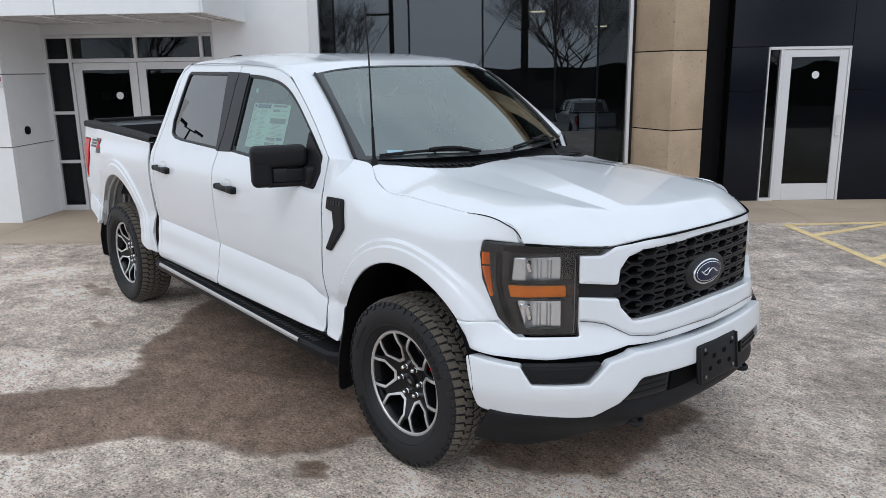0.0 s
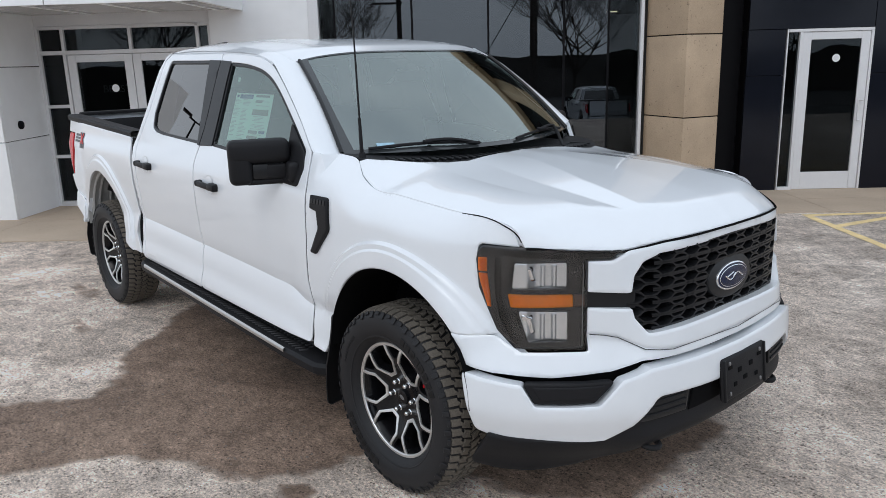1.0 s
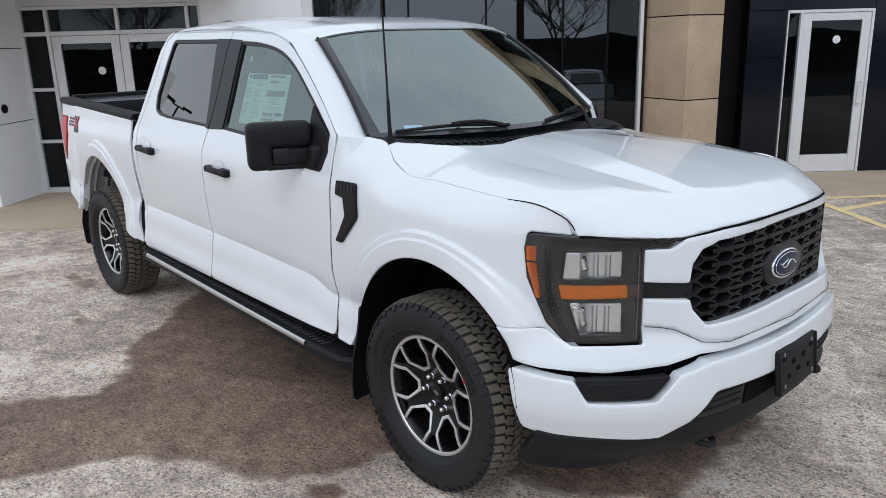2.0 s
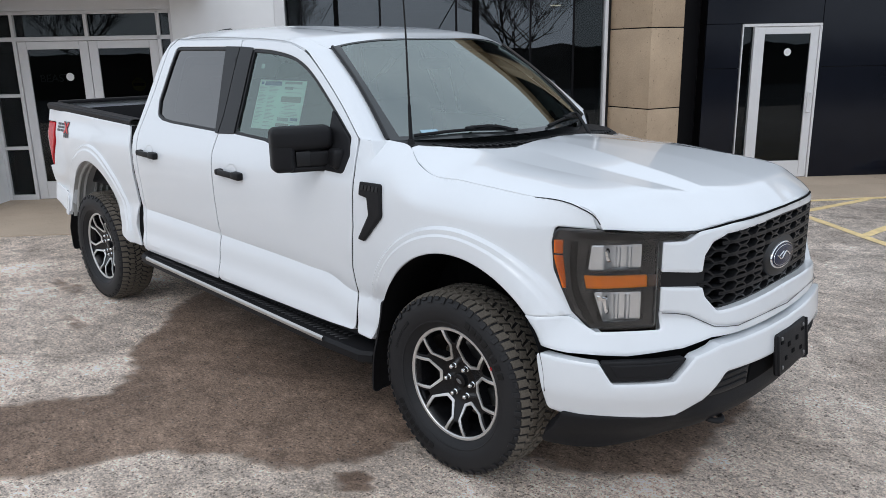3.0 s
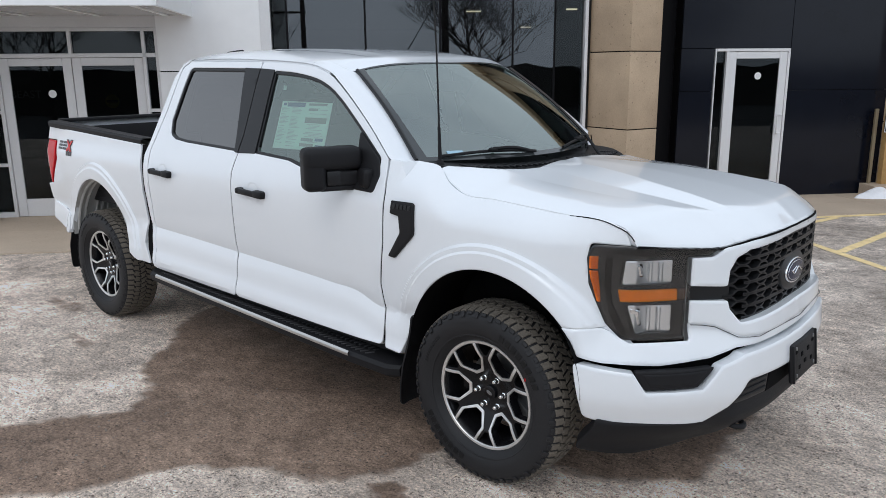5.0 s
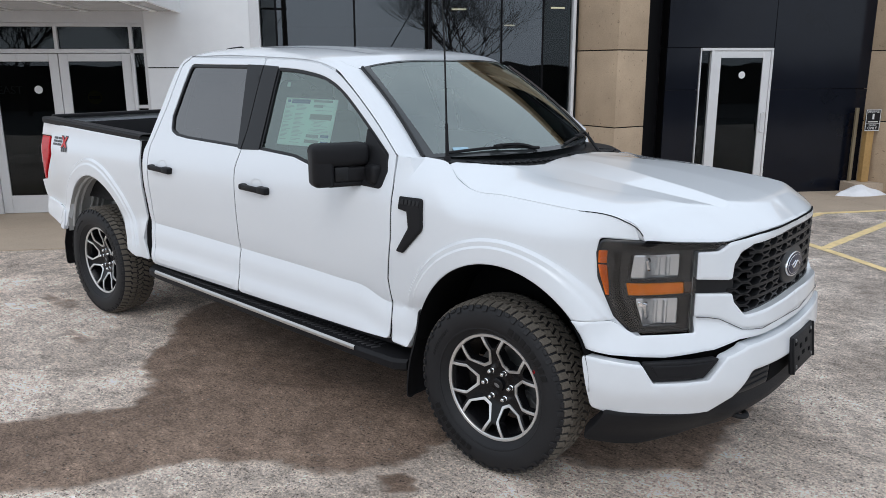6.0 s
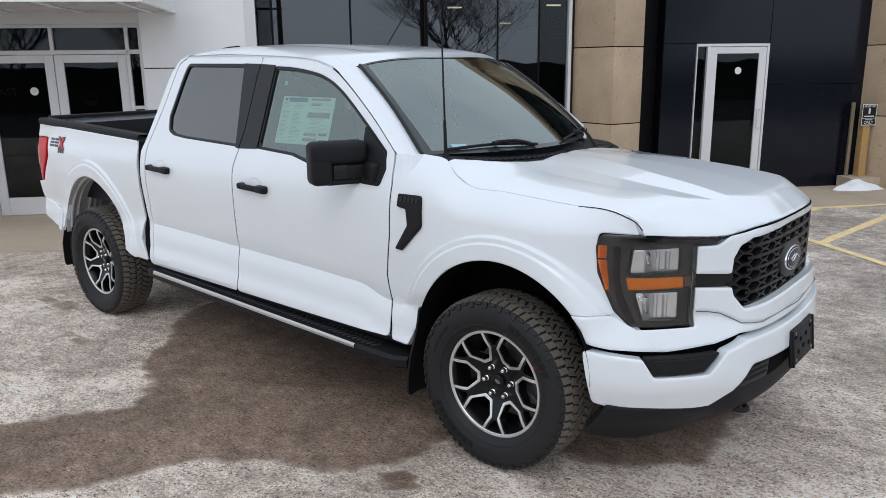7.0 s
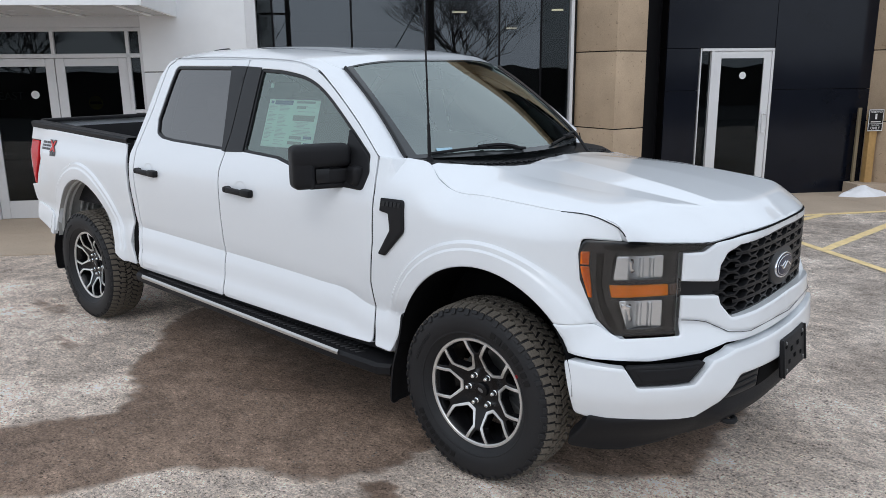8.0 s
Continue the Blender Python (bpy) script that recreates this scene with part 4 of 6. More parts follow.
for k in range(14):
    for bm in mesh_bar(k):
        part("mesh_bar", bm, SATIN, grille)
on_face = Matrix(((0, 0, 1, 0), (1, 0, 0, 0), (0, 1, 0, 0), (0, 0, 0, 1)))


def facing(x, y, z, rx=0.0):
    return Matrix.Translation((x, y, z)) @ Matrix.Rotation(radians(rx), 4, "Y") @ on_face


emblem = part("emblem_mount", prism(oval(0.158, 0.088), 0.035, facing(0.955, 0, 0.967, -4), 0.012), SATIN, grille)
part("emblem_ring", prism(oval(0.112, 0.055), 0.008, facing(0.991, 0, 0.9695, -4), 0.004), CHROME, emblem)
part("emblem_field", prism(oval(0.106, 0.0485), 0.006, facing(0.9955, 0, 0.970, -4), 0.002), BLUE, emblem)
part("emblem_line", prism(oval(0.097, 0.0415), 0.004, facing(0.9985, 0, 0.970, -4), 0.001), CHROME, emblem)
part("emblem_heart", prism(oval(0.0945, 0.039), 0.004, facing(0.9995, 0, 0.970, -4), 0.001), BLUE, emblem)
wave = [(0.011 * math.sin(9 * t / 0.07 * 0.5), t) for t in np.linspace(-0.065, 0.065, 22)]
part("emblem_stroke", tube([(1.0045 - 0.07 * b * 0.0, b, 0.970 + a) for a, b in wave], 0.003, 6), CHROME, emblem)
part("emblem_stroke", tube([(1.0045, b, 0.970 + 0.018 - 0.3 * abs(b)) for b in np.linspace(-0.05, -0.005, 6)], 0.0026, 6), CHROME, emblem)

# head lamps
for s in (-1, 1):
    def lens(pts, r=0.012):
        return rounded([(s * way(p[0], 0), *p[1:]) for p in pts], r)

    shell = [(0.536, 1.150, .01), (0.58, 1.120, .02), (0.654, 1.118, .008), (0.652, 0.786, .012), (0.825, 0.783, .02), (0.856, 0.848, .02), (0.884, 1.005, .04), (0.8875, 1.11, .03), (0.880, 1.166, .03), (0.80, 1.165, .01), (0.66, 1.155, .01)]
    bowls = [lens(p, 0.010) for p in ([(0.700, 1.112), (0.828, 1.108), (0.833, 1.012), (0.700, 1.018)], [(0.698, 0.930), (0.822, 0.930), (0.800, 0.812), (0.697, 0.818)])]
    hl = part("headlight", panel(lens(shell), face(-0.004), 1, 0.03, 0.05, 0.005, holes=bowls), SMOKE, truck, "smoked headlight with clear chambers and amber strips")
    for nm, pts in (("upper_chamber", [(0.700, 1.112), (0.828, 1.108), (0.833, 1.012), (0.700, 1.018)]), ("lower_chamber", [(0.698, 0.930), (0.822, 0.930), (0.800, 0.812), (0.697, 0.818)])):
        ring = lens(pts, 0.010)
        c = part(nm, panel(ring, lambda u, v: nose(u, v, 0, 0.004 - 0.03 * math.sin(min(max(abs(u) - way(0.69, 0), 0) / 0.18, 1) * math.pi) ), 1, 0.012, 0.02, 0.003), REFLECTOR, hl, "bright reflector bowl")
        part("lamp_frame", panel(inset(resample(ring, 0.02), -0.008), face(0.006), 1, 0.02, 0.02, 0.002, holes=[ring]), SMOKE, c)
        z0, z1 = min(p[1] for p in pts) + 0.012, max(p[1] for p in pts) - 0.012
        part("inner_mirror", panel(rounded([(s * way(0.775, 0), z0 + 0.02), (s * way(0.803, 0), z0 + 0.004), (s * way(0.818, 0), z1), (s * way(0.790, 0), z1 - 0.012)], 0.006), lambda u, v: nose(u, v, 0, -0.014 + 0.25 * (v - z0)), 1, 0.02, 0.004), CHROME, c)
        part("inner_shade", panel(rounded([(s * way(0.783, 0), z0 + 0.055), (s * way(0.822, 0), z0 + 0.045), (s * way(0.824, 0), z1 + 0.002), (s * way(0.786, 0), z1 - 0.004)], 0.006), lambda u, v: nose(u, v, 0, -0.002), 1, 0.02, 0.003), GLOSSBLACK, c)
        for w1, d1 in ((0.725, 0.016), (0.752, 0.020)):
            part("lamp_column", tube([nose(s * way(w1, 0), z, 0, -d1) for z in np.linspace(z0, z1, 5)], 0.010, 12), REFLECTOR, c)
    part("amber_bar", panel(lens([(0.690, 0.994), (0.841, 0.992), (0.836, 0.942), (0.688, 0.948)], 0.006), face(0.008), 1, 0.02, 0.015, 0.003), AMBER, hl, "amber turn signal strip")
    part("side_marker", panel(lens([(0.8735, 1.062), (0.8865, 1.062), (0.8842, 1.03), (0.8735, 0.938), (0.868, 0.936), (0.8695, 0.985)], 0.004), face(0.006), 1, 0.02, 0.012, 0.003), MARKER, hl, "amber side marker")
    part("side_marker", panel(lens([(0.8735, 1.122), (0.8865, 1.120), (0.8865, 1.069), (0.8740, 1.069)], 0.004), face(0.006), 1, 0.02, 0.012, 0.003), MARKER, hl, "amber side marker")
    part("lamp_surround", panel([(s * way(0.79, 0), 0.765), (s * way(0.905, 0), 0.79), (s * way(0.905, 0), 0.875), (s * way(0.845, 0), 0.865)], face(-0.012), 1, 0.03, 0), WHITE, truck)
    part("lamp_brow", panel(lens([(0.545, 1.148), (0.585, 1.126), (0.80, 1.128), (0.85, 1.135), (0.85, 1.156), (0.80, 1.158), (0.66, 1.150)], 0.004), face(0.003), 1, 0.03, 0.01, 0.003), GLOSSBLACK, hl)
    part("inner_trim", panel(lens([(0.862, 1.124), (0.850, 1.120), (0.852, 1.0), (0.846, 0.93), (0.816, 0.80), (0.832, 0.796), (0.855, 0.90), (0.863, 1.0)], 0.006), face(0.004), 1, 0.02, 0.02, 0.006), GLOSSBLACK, hl)
    part("amber_end", panel(lens([(0.658, 0.995), (0.688, 0.994), (0.686, 0.948), (0.657, 0.950)], 0.004), face(0.007), 1, 0.02, 0.012, 0.003), SMOKEAMBER, hl, "smoked end of the turn signal strip")
    part("light_guide", tube([nose(s * way(0.664, 0), z, 0, 0.010) for z in np.linspace(0.80, 1.105, 8)], 0.0018, 6), STEEL, hl)
    part("lamp_cover", panel(lens(shell), face(0.012), 1, 0.04, 0, 0), LAMPGLASS, hl)

# bumper
UPPER = [(0, 0.785, 0), (0.40, 0.790, .05), (0.50, 0.803, .05), (0.572, 0.846, .03), (0.65, 0.852, .01), (0.655, 0.783, .01), (0.828, 0.779, .01), (0.862, 0.832, .02), (-0.415, 0.830, .0), (-0.462, 0.775, .0), (-0.488, 0.722, .01), (0.90, 0.703, .03),
         (0.78, 0.697, .05), (0.615, 0.715, .03), (0.515, 0.747, .06), (0, 0.741, 0)]
BAR = [(0, 0.718, 0), (0.505, 0.723, .05), (0.612, 0.695, .02), (0.684, 0.608, .02), (0.852, 0.604, .02), (0.882, 0.682, .02), (-0.480, 0.700, .02), (-0.490, 0.64, 0), (-0.524, 0.466, .03), (0.922, 0.449, .04), (0.80, 0.446, .05), (0.66, 0.448, .03), (0.566, 0.505, .04), (0.475, 0.612, .05), (0, 0.590, 0)]


def upper_mix(v, u=0.0):
    w = smooth(0.76, 0.96, abs(u) / NOSE)
    low = smooth(0.83, 0.70, v)
    return 0.50 * min(max((0.82 - v) / 0.115, 0.0), 1.1) * (1 - w) + (0.42 + 0.45 * low) * w


def mixed(u, v):
    p = nose(u, v, upper_mix(v, u), 0.004)
    w = smooth(0.60, 0.47, p.x)
    if w:
        p.y = math.copysign(abs(p.y) * (1 - w) + (half_width(p.x, v) + 0.001) * w, p.y)
    return p + Vector((0.022 * smooth(0.66, 0.5, abs(p.y)), 0, 0))


def bar_face(u, v):
    p = nose(u, v, 1.0, 0.0)
    bulge = 0.010 * math.sin(math.pi * min(max((v - 0.44) / 0.28, 0), 1)) - 0.028 * smooth(0.58, 0.44, v)
    d = Vector((p.x - 0.2, p.y * 0.8, 0)).normalized()
    return p + d * bulge


half_up = [(way(-p[0], upper_mix(p[1])) if p[0] >= 0 else way_back(-p[0], 0.9), *p[1:]) for p in UPPER]
part("upper_bumper", panel(rounded(half_up + [(-p[0], *p[1:]) for p in reversed(half_up) if abs(p[0]) > 1e-6], 0), mixed, 1, 0.025, 0.04, 0.006), WHITE, truck)
bumper = part("front_bumper", panel(rounded(across(BAR, 1), 0), bar_face, 1, 0.025, 0.05, 0.007), WHITE, truck)
part("bumper_gap", panel(across([(0, 0.55), (0.90, 0.55), (0.90, 0.735), (0, 0.735)], 1)[1:-1], lambda u, v: nose(u, v, 0.35, -0.03), 1, 0.05, 0), DARK, bumper)
for s in (-1, 1):
    cap = [(0.622, 0.692, .01), (0.69, 0.616, .012), (0.845, 0.612, .012), (0.872, 0.686, .01)]
    bezel = part("lamp_bezel", panel(rounded([(s * way(a, 1), z, r) for a, z, r in cap]), lambda u, v: bar_face(u, v) + Vector((-0.018, 0, 0)), 1, 0.02, 0.03, 0.004), BLACK, bumper, "black blank in place of a fog lamp")
    part("bezel_relief", panel(rounded([(s * way(a, 1), z, 0.006) for a, z in ((0.655, 0.680), (0.70, 0.632), (0.835, 0.628), (0.853, 0.676))]), lambda u, v: bar_face(u, v) + Vector((-0.013, 0, 0)), 1, 0.02, 0.01, 0.003), BLACK, bezel)
valance = [(0, 0.612, 0), (0.47, 0.625, .04), (0.575, 0.51, .03), (0.67, 0.46, .02), (0.905, 0.466, .02), (-0.60, 0.472, .02), (-0.62, 0.31, .03), (0.86, 0.295, .03), (0.80, 0.293, .05), (0.66, 0.315, .05), (0.50, 0.37, .05), (0.42, 0.395, .03), (0, 0.39, 0)]


def val_face(u, v):
    p = nose(u, v, 1.0, -0.03)
    return p + Vector((-0.11 * smooth(0.46, 0.30, v) + 0.02 * smooth(0.5, 0.42, v) * smooth(0.62, 0.5, abs(p.y)), 0, 0))


skirt = part("lower_valance", panel(rounded(across(valance, 1), 0), val_face, 1, 0.03, 0.05, 0.008), BLACK, truck, "black plastic lower front valance")
part("lower_opening", panel(across([(0, 0.50), (0.29, 0.498), (0.27, 0.595), (0, 0.59)], 1), lambda u, v: nose(u, v, 1, -0.022), 1, 0.05, 0.0), DARK, skirt)
for s in (-1, 1):
    v0 = [(0.30, 0.602, .012), (0.462, 0.604, .015), (0.555, 0.515, .015), (0.315, 0.512, .012)]
    vent = part("vent_insert", panel(rounded([(s * way(a, 1), z, r) for a, z, r in v0]), lambda u, v: nose(u, v, 1, -0.012), 1, 0.02, 0.03, 0.005), SATIN, skirt)
    for z in (0.537, 0.562, 0.586):
        a1 = 0.545 - (z - 0.515) * 0.95
        part("vent_rib", panel(rounded([(s * way(0.325, 1), z - 0.004), (s * way(a1, 1), z - 0.004), (s * way(a1, 1), z + 0.004), (s * way(0.325, 1), z + 0.004)], 0.002), lambda u, v: nose(u, v, 1, -0.006), 1, 0.03, 0.006, 0.002), BLACK, vent)
    hook = [(0.86, s * 0.415, 0.41), (0.955, s * 0.410, 0.392), (0.985, s * 0.44, 0.388), (0.955, s * 0.475, 0.392), (0.86, s * 0.47, 0.41)]
    part("tow_hook", tube(spline(hook, 6), 0.012, 8), BLACK, truck, "black steel tow hook")
plate = part("plate_bracket", box(0.022, 0.325, 0.175, 0.012, m=pose(1.062, 0.01, 0.585, 0, -6, 0), seg=3), BLACK, truck, "empty black licence plate bracket")
for y, z, w, h in ((-0.11, 0.045, 0.03, 0.014), (0.11, 0.045, 0.03, 0.014), (-0.04, 0.02, 0.028, 0.02), (0.045, 0.025, 0.028, 0.02), (0.0, -0.02, 0.03, 0.018), (-0.075, -0.03, 0.024, 0.018), (0.085, -0.03, 0.024, 0.018)):
    part("bracket_slot", box(0.006, w, h, 0.002, m=pose(1.062, 0.01, 0.585, 0, -6, 0) @ Matrix.Translation((0.0105, y, z))), DARK, plate)
for y in (-0.115, 0.115):
    for z in (-0.06, 0.062):
        part("bracket_screw", box(0.008, 0.012, 0.016, 0.003, m=pose(1.062, 0.01, 0.585, 0, -6, 0) @ Matrix.Translation((0.012, y, z))), STEEL, plate)
for s in (-1, 1):
    part("bracket_rim", box(0.012, 0.012, 0.17, 0.004, m=pose(1.062, 0.01, 0.585, 0, -6, 0) @ Matrix.Translation((0.011, s * 0.152, 0))), BLACK, plate)

# bed end, tailgate, underside
part("gate_liner", box(0.03, 1.62, 0.50, 0.01, at=(-4.46, 0, 1.15)), BLACK, truck)
part("tailgate", panel(rounded([(-0.80, 0.83), (0.80, 0.83), (0.80, 1.44), (-0.80, 1.44)], 0.02), lambda u, v: (-4.57 + 0.06 * smooth(0.8, 1.4, v), u, v), -1, 0.08, 0.05), WHITE, truck)
part("gate_cap", box(0.06, 1.64, 0.03, 0.01, at=(-4.49, 0, 1.455)), BLACK, truck)
part("rear_bumper", box(0.14, 1.70, 0.12, 0.04, at=(-4.54, 0, 0.73)), WHITE, truck)
part("bed_floor", box(1.66, 1.66, 0.04, 0.005, at=(-3.73, 0, 0.88)), BLACK, truck)
part("bed_front_wall", box(0.03, 1.66, 0.50, 0.005, at=(-2.90, 0, 1.13)), BLACK, truck)
part("front_bed_cap", box(0.05, 1.62, 0.025, 0.008, at=(-2.905, 0, 1.395)), BLACK, truck)
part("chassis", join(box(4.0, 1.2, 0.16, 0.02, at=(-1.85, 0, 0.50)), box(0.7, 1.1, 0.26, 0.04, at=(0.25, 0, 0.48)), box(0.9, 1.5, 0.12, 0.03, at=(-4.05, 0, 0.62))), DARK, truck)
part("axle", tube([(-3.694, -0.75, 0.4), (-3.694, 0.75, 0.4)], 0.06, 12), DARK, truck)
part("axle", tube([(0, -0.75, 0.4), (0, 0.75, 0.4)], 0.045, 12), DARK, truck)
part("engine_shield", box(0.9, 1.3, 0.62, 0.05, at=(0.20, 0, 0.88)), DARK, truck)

# cabin
part("cabin_floor", box(2.2, 1.70, 0.06, 0.01, at=(-1.65, 0, 0.62)), DASH, truck)
part("dashboard", join(box(0.50, 1.56, 0.26, 0.08, at=(-0.66, 0, 1.22), seg=4), box(0.36, 1.5, 0.3, 0.05, at=(-0.72, 0, 1.0))), DASH, truck, "dark dashboard top")
part("head_lining", panel(rounded([(-2.7, -0.66), (-1.15, -0.66), (-1.15, 0.66), (-2.7, 0.66)], 0.1), lambda u, v: (u, v, TOP_MID(u) - 0.04 - 0.05 * abs(v / 0.66) ** 4), -1, 0.1, 0), material("light_grey_lining", (0.4, 0.4, 0.4), 0.9), truck)
ring = [(-0.98 + 0.08 * math.cos(a) * 0.5, 0.38 + 0.19 * math.sin(a), 1.20 + 0.19 * math.cos(a) * 0.9) for a in (2 * math.pi * k / 24 for k in range(25))]
part("steering_wheel", tube(ring, 0.015, 8), DASH, truck)
part("rear_view_mirror", box(0.03, 0.24, 0.06, 0.015, at=(-1.02, 0.02, 1.735)), SATIN, truck)
for x, y, w in ((-1.50, -0.38, 0.52), (-1.50, 0.38, 0.52), (-2.35, -0.36, 0.66), (-2.35, 0.36, 0.66)):
    st = part("seat", join(box(0.52, w, 0.20, 0.07, at=(x + 0.16, y, 0.88), seg=4), box(0.16, w, 0.66, 0.07, m=pose(x - 0.16, y, 1.18, 0, -14, 0), seg=4)), SEATM, truck, "grey cloth seat")
    part("headrest", box(0.10, 0.27, 0.18, 0.045, m=pose(x - 0.26, y, 1.58, 0, -10, 0), seg=4), SEATM, st)
sheet = part("price_sheet", panel([(-1.543, 1.419), (-1.108, 1.423), (-1.112, 1.668), (-1.538, 1.672)], side(-1, -0.026), 1, 0.06, 0.0, 0), PAPER, truck, "printed price sheet taped inside the window")


def print_block(u0, u1, z0, z1, mt):
    part("print_bar", panel([(u0, z0), (u1, z0), (u1, z1), (u0, z1)], side(-1, -0.0245), 1, 0.06, 0, 0), mt, sheet)


random.seed(4)
print_block(-1.52, -1.495, 1.648, 1.662, INKB)
print_block(-1.485, -1.33, 1.643, 1.664, INKB)
print_block(-1.30, -1.15, 1.652, 1.663, INKP)
print_block(-1.295, -1.22, 1.625, 1.636, INKP)
print_block(-1.31, -1.135, 1.562, 1.590, INKG)
print_block(-1.31, -1.21, 1.468, 1.484, INKP)
print_block(-1.195, -1.13, 1.472, 1.486, INKB)
print_block(-1.315, -1.20, 1.440, 1.456, INKG)
print_block(-1.185, -1.125, 1.440, 1.452, INKB)
for k in range(30):
    z = 1.636 - 0.0069 * k
    for u0, u1 in ((-1.528, -1.45), (-1.437, -1.34)):
        if random.random() < 0.86:
            print_block(u0, u0 + (u1 - u0) * random.uniform(0.45, 1), z, z + 0.0028, INKL)
    if not (1.555 < z < 1.595 or 1.465 < z < 1.49 or z < 1.458) and random.random() < 0.8:
        print_block(-1.305 + random.uniform(0, 0.05), -1.13 - random.uniform(0, 0.08), z, z + 0.0028, INKL)
part("window_tag", panel([(-1.557, 1.731), (-1.527, 1.729), (-1.528, 1.753), (-1.558, 1.755)], side(-1, -0.026), 1, 0.06, 0, 0), PAPER, truck)
def decal(points, mt, lift=0.003):
    part("bed_decal", panel(points, side(-1), 1, 0.03, 0, 0, lift=lift), mt, truck, "grey and red decal marks on the bed side")


for u0, w in ((-4.235, 0.078), (-4.148, 0.074)):
    for z, t in ((1.255, 0.017), (1.279, 0.016), (1.302, 0.018)):
        lean = (z - 1.255) * 0.21
        decal([(u0 + lean, z), (u0 + w + lean, z), (u0 + w + lean + 0.003, z + t), (u0 + lean + 0.003, z + t)], GREYDECAL)
for grow, mt, lift in ((0.008, GREYDECAL, 0.003), (0.0, REDPAINT, 0.005)):
    decal([(-4.072 - grow, 1.247 - grow), (-4.042 + grow, 1.247 - grow), (-3.968 + grow, 1.327 + grow), (-3.998 - grow, 1.327 + grow)], mt, lift)
    decal([(-4.072 - grow, 1.327 + grow), (-4.045 + grow, 1.327 + grow), (-3.975 + grow, 1.247 - grow), (-4.005 - grow, 1.247 - grow)], mt, lift + 0.001)
for u0 in (-4.075, -4.04, -4.005):
    part("bed_decal", panel([(u0, 1.213), (u0 + 0.027, 1.213), (u0 + 0.030, 1.243), (u0 + 0.003, 1.243)], side(-1), 1, 0.03, 0, 0, lift=0.003), GREYDECAL, truck)

# wheels, built about the y axis with the outer face towards -y
R = 0.412
tyre_profile = [(0.235, 0.09), (0.262, 0.112), (0.30, 0.130), (0.345, 0.131), (0.372, 0.122), (0.386, 0.106), (0.3915, 0.085), (0.393, 0.0), (0.3915, -0.085), (0.386, -0.106), (0.372, -0.122), (0.362, -0.127), (0.345, -0.131), (0.315, -0.1315), (0.29, -0.124), (0.274, -0.112), (0.263, -0.102), (0.257, -0.093), (0.25, -0.084)]
tyre_profile = [(r if r < 0.27 else 0.27 + (r - 0.27) * 1.095, y) for r, y in tyre_profile]
wheel = thing("wheel_proto", Matrix.Identity(4), "black-walled all-terrain tyre on a black and machined alloy wheel", "wheel")
tyre = part("tyre", lathe(tyre_profile, 96), RUBBER, wheel)
PITCH = 62


def tread_r(y):
    return R - 0.0005 - 0.016 * smooth(0.075, 0.128, abs(y)) ** 1.4


def ridge(j, a):
    """The wavy groove between two rows of blocks, by pitch."""
    edge = (-0.112, -0.066, -0.022, 0.022, 0.066, 0.112)[j]
    return edge if j in (0, 5) else edge + 0.0105 * (2 * abs((a + 0.25 * j) % 1 * 2 - 1) - 1)


blocks, shoulder = [], []
for row in range(5):
    for k in range(PITCH):
        a0 = k + 0.5 * (row % 2)
        gap = 0.125
        lo, hi = [], []
        for f in (gap, 0.36, 0.64, 1 - gap):
            skew = (0.10, 0.34, -0.34, 0.34, -0.10)[row]
            lo.append((a0 + f - skew / 2, ridge(row, a0 + f) + (0.0045 if row else 0)))
            hi.append((a0 + f + skew / 2, ridge(row + 1, a0 + f) - (0.0045 if row < 4 else 0)))
        loop = lo + hi[::-1]
        b = bmesh.new()
        rings = []
        ca, cy = sum(p[0] for p in loop) / 8, sum(p[1] for p in loop) / 8
        for shrink, depth in ((1.0, -0.0135), (1.0, -0.0015), (0.92, 0.0)):
            ring = []
            for a, y in loop:
                a, y = ca + (a - ca) * shrink, cy + (y - cy) * shrink
                t, r = 2 * math.pi * a / PITCH, tread_r(y) + depth
                ring.append(b.verts.new((r * math.sin(t), y, r * math.cos(t))))
            rings.append(ring)
        for r0, r1 in zip(rings, rings[1:]):
            for i in range(8):
                b.faces.new((r0[i], r0[(i + 1) % 8], r1[(i + 1) % 8], r1[i]))
        for i in range(3):
            b.faces.new((rings[2][i], rings[2][i + 1], rings[2][6 - i], rings[2][7 - i]))
        bmesh.ops.recalc_face_normals(b, faces=b.faces[:])
        blocks.append(b)
for k in range(PITCH):
    for sgn in (-1, 1):
        deep = 0.030 if k % 2 else 0.016
        b = box(0.022 if k % 2 else 0.026, 0.006, deep, 0.002, seg=1)
        bmesh.ops.transform(b, verts=b.verts, matrix=Matrix.Rotation(radians(360 * (k + 0.5) / PITCH), 4, "Y") @ Matrix.Translation((0, sgn * (0.1165 + deep * 0.25), 0.3965 - deep * 0.42)) @ Matrix.Rotation(radians(sgn * 34), 4, "X"))
        shoulder.append(b)
tagged(part("tread", join(*blocks), TREADM, wheel, "dusty brown-grey interlocking tread blocks", 30), kind="stuff")
tagged(part("shoulder_lug", join(*shoulder), RUBBER, wheel), kind="stuff")
letters = []
for start, count, wd in ((22, 8, 6.2), (198, 8, 6.2), (288, 11, 2.7)):
    for k in range(count):
        b = box(0.027 if wd > 4 else 0.010, 0.004, 0.031 if wd > 4 else 0.015, 0.0015, seg=1)
        bmesh.ops.transform(b, verts=b.verts, matrix=Matrix.Rotation(radians(start + k * wd), 4, "Y") @ Matrix.Translation((0, -0.1322, 0.330)))
        letters.append(b)
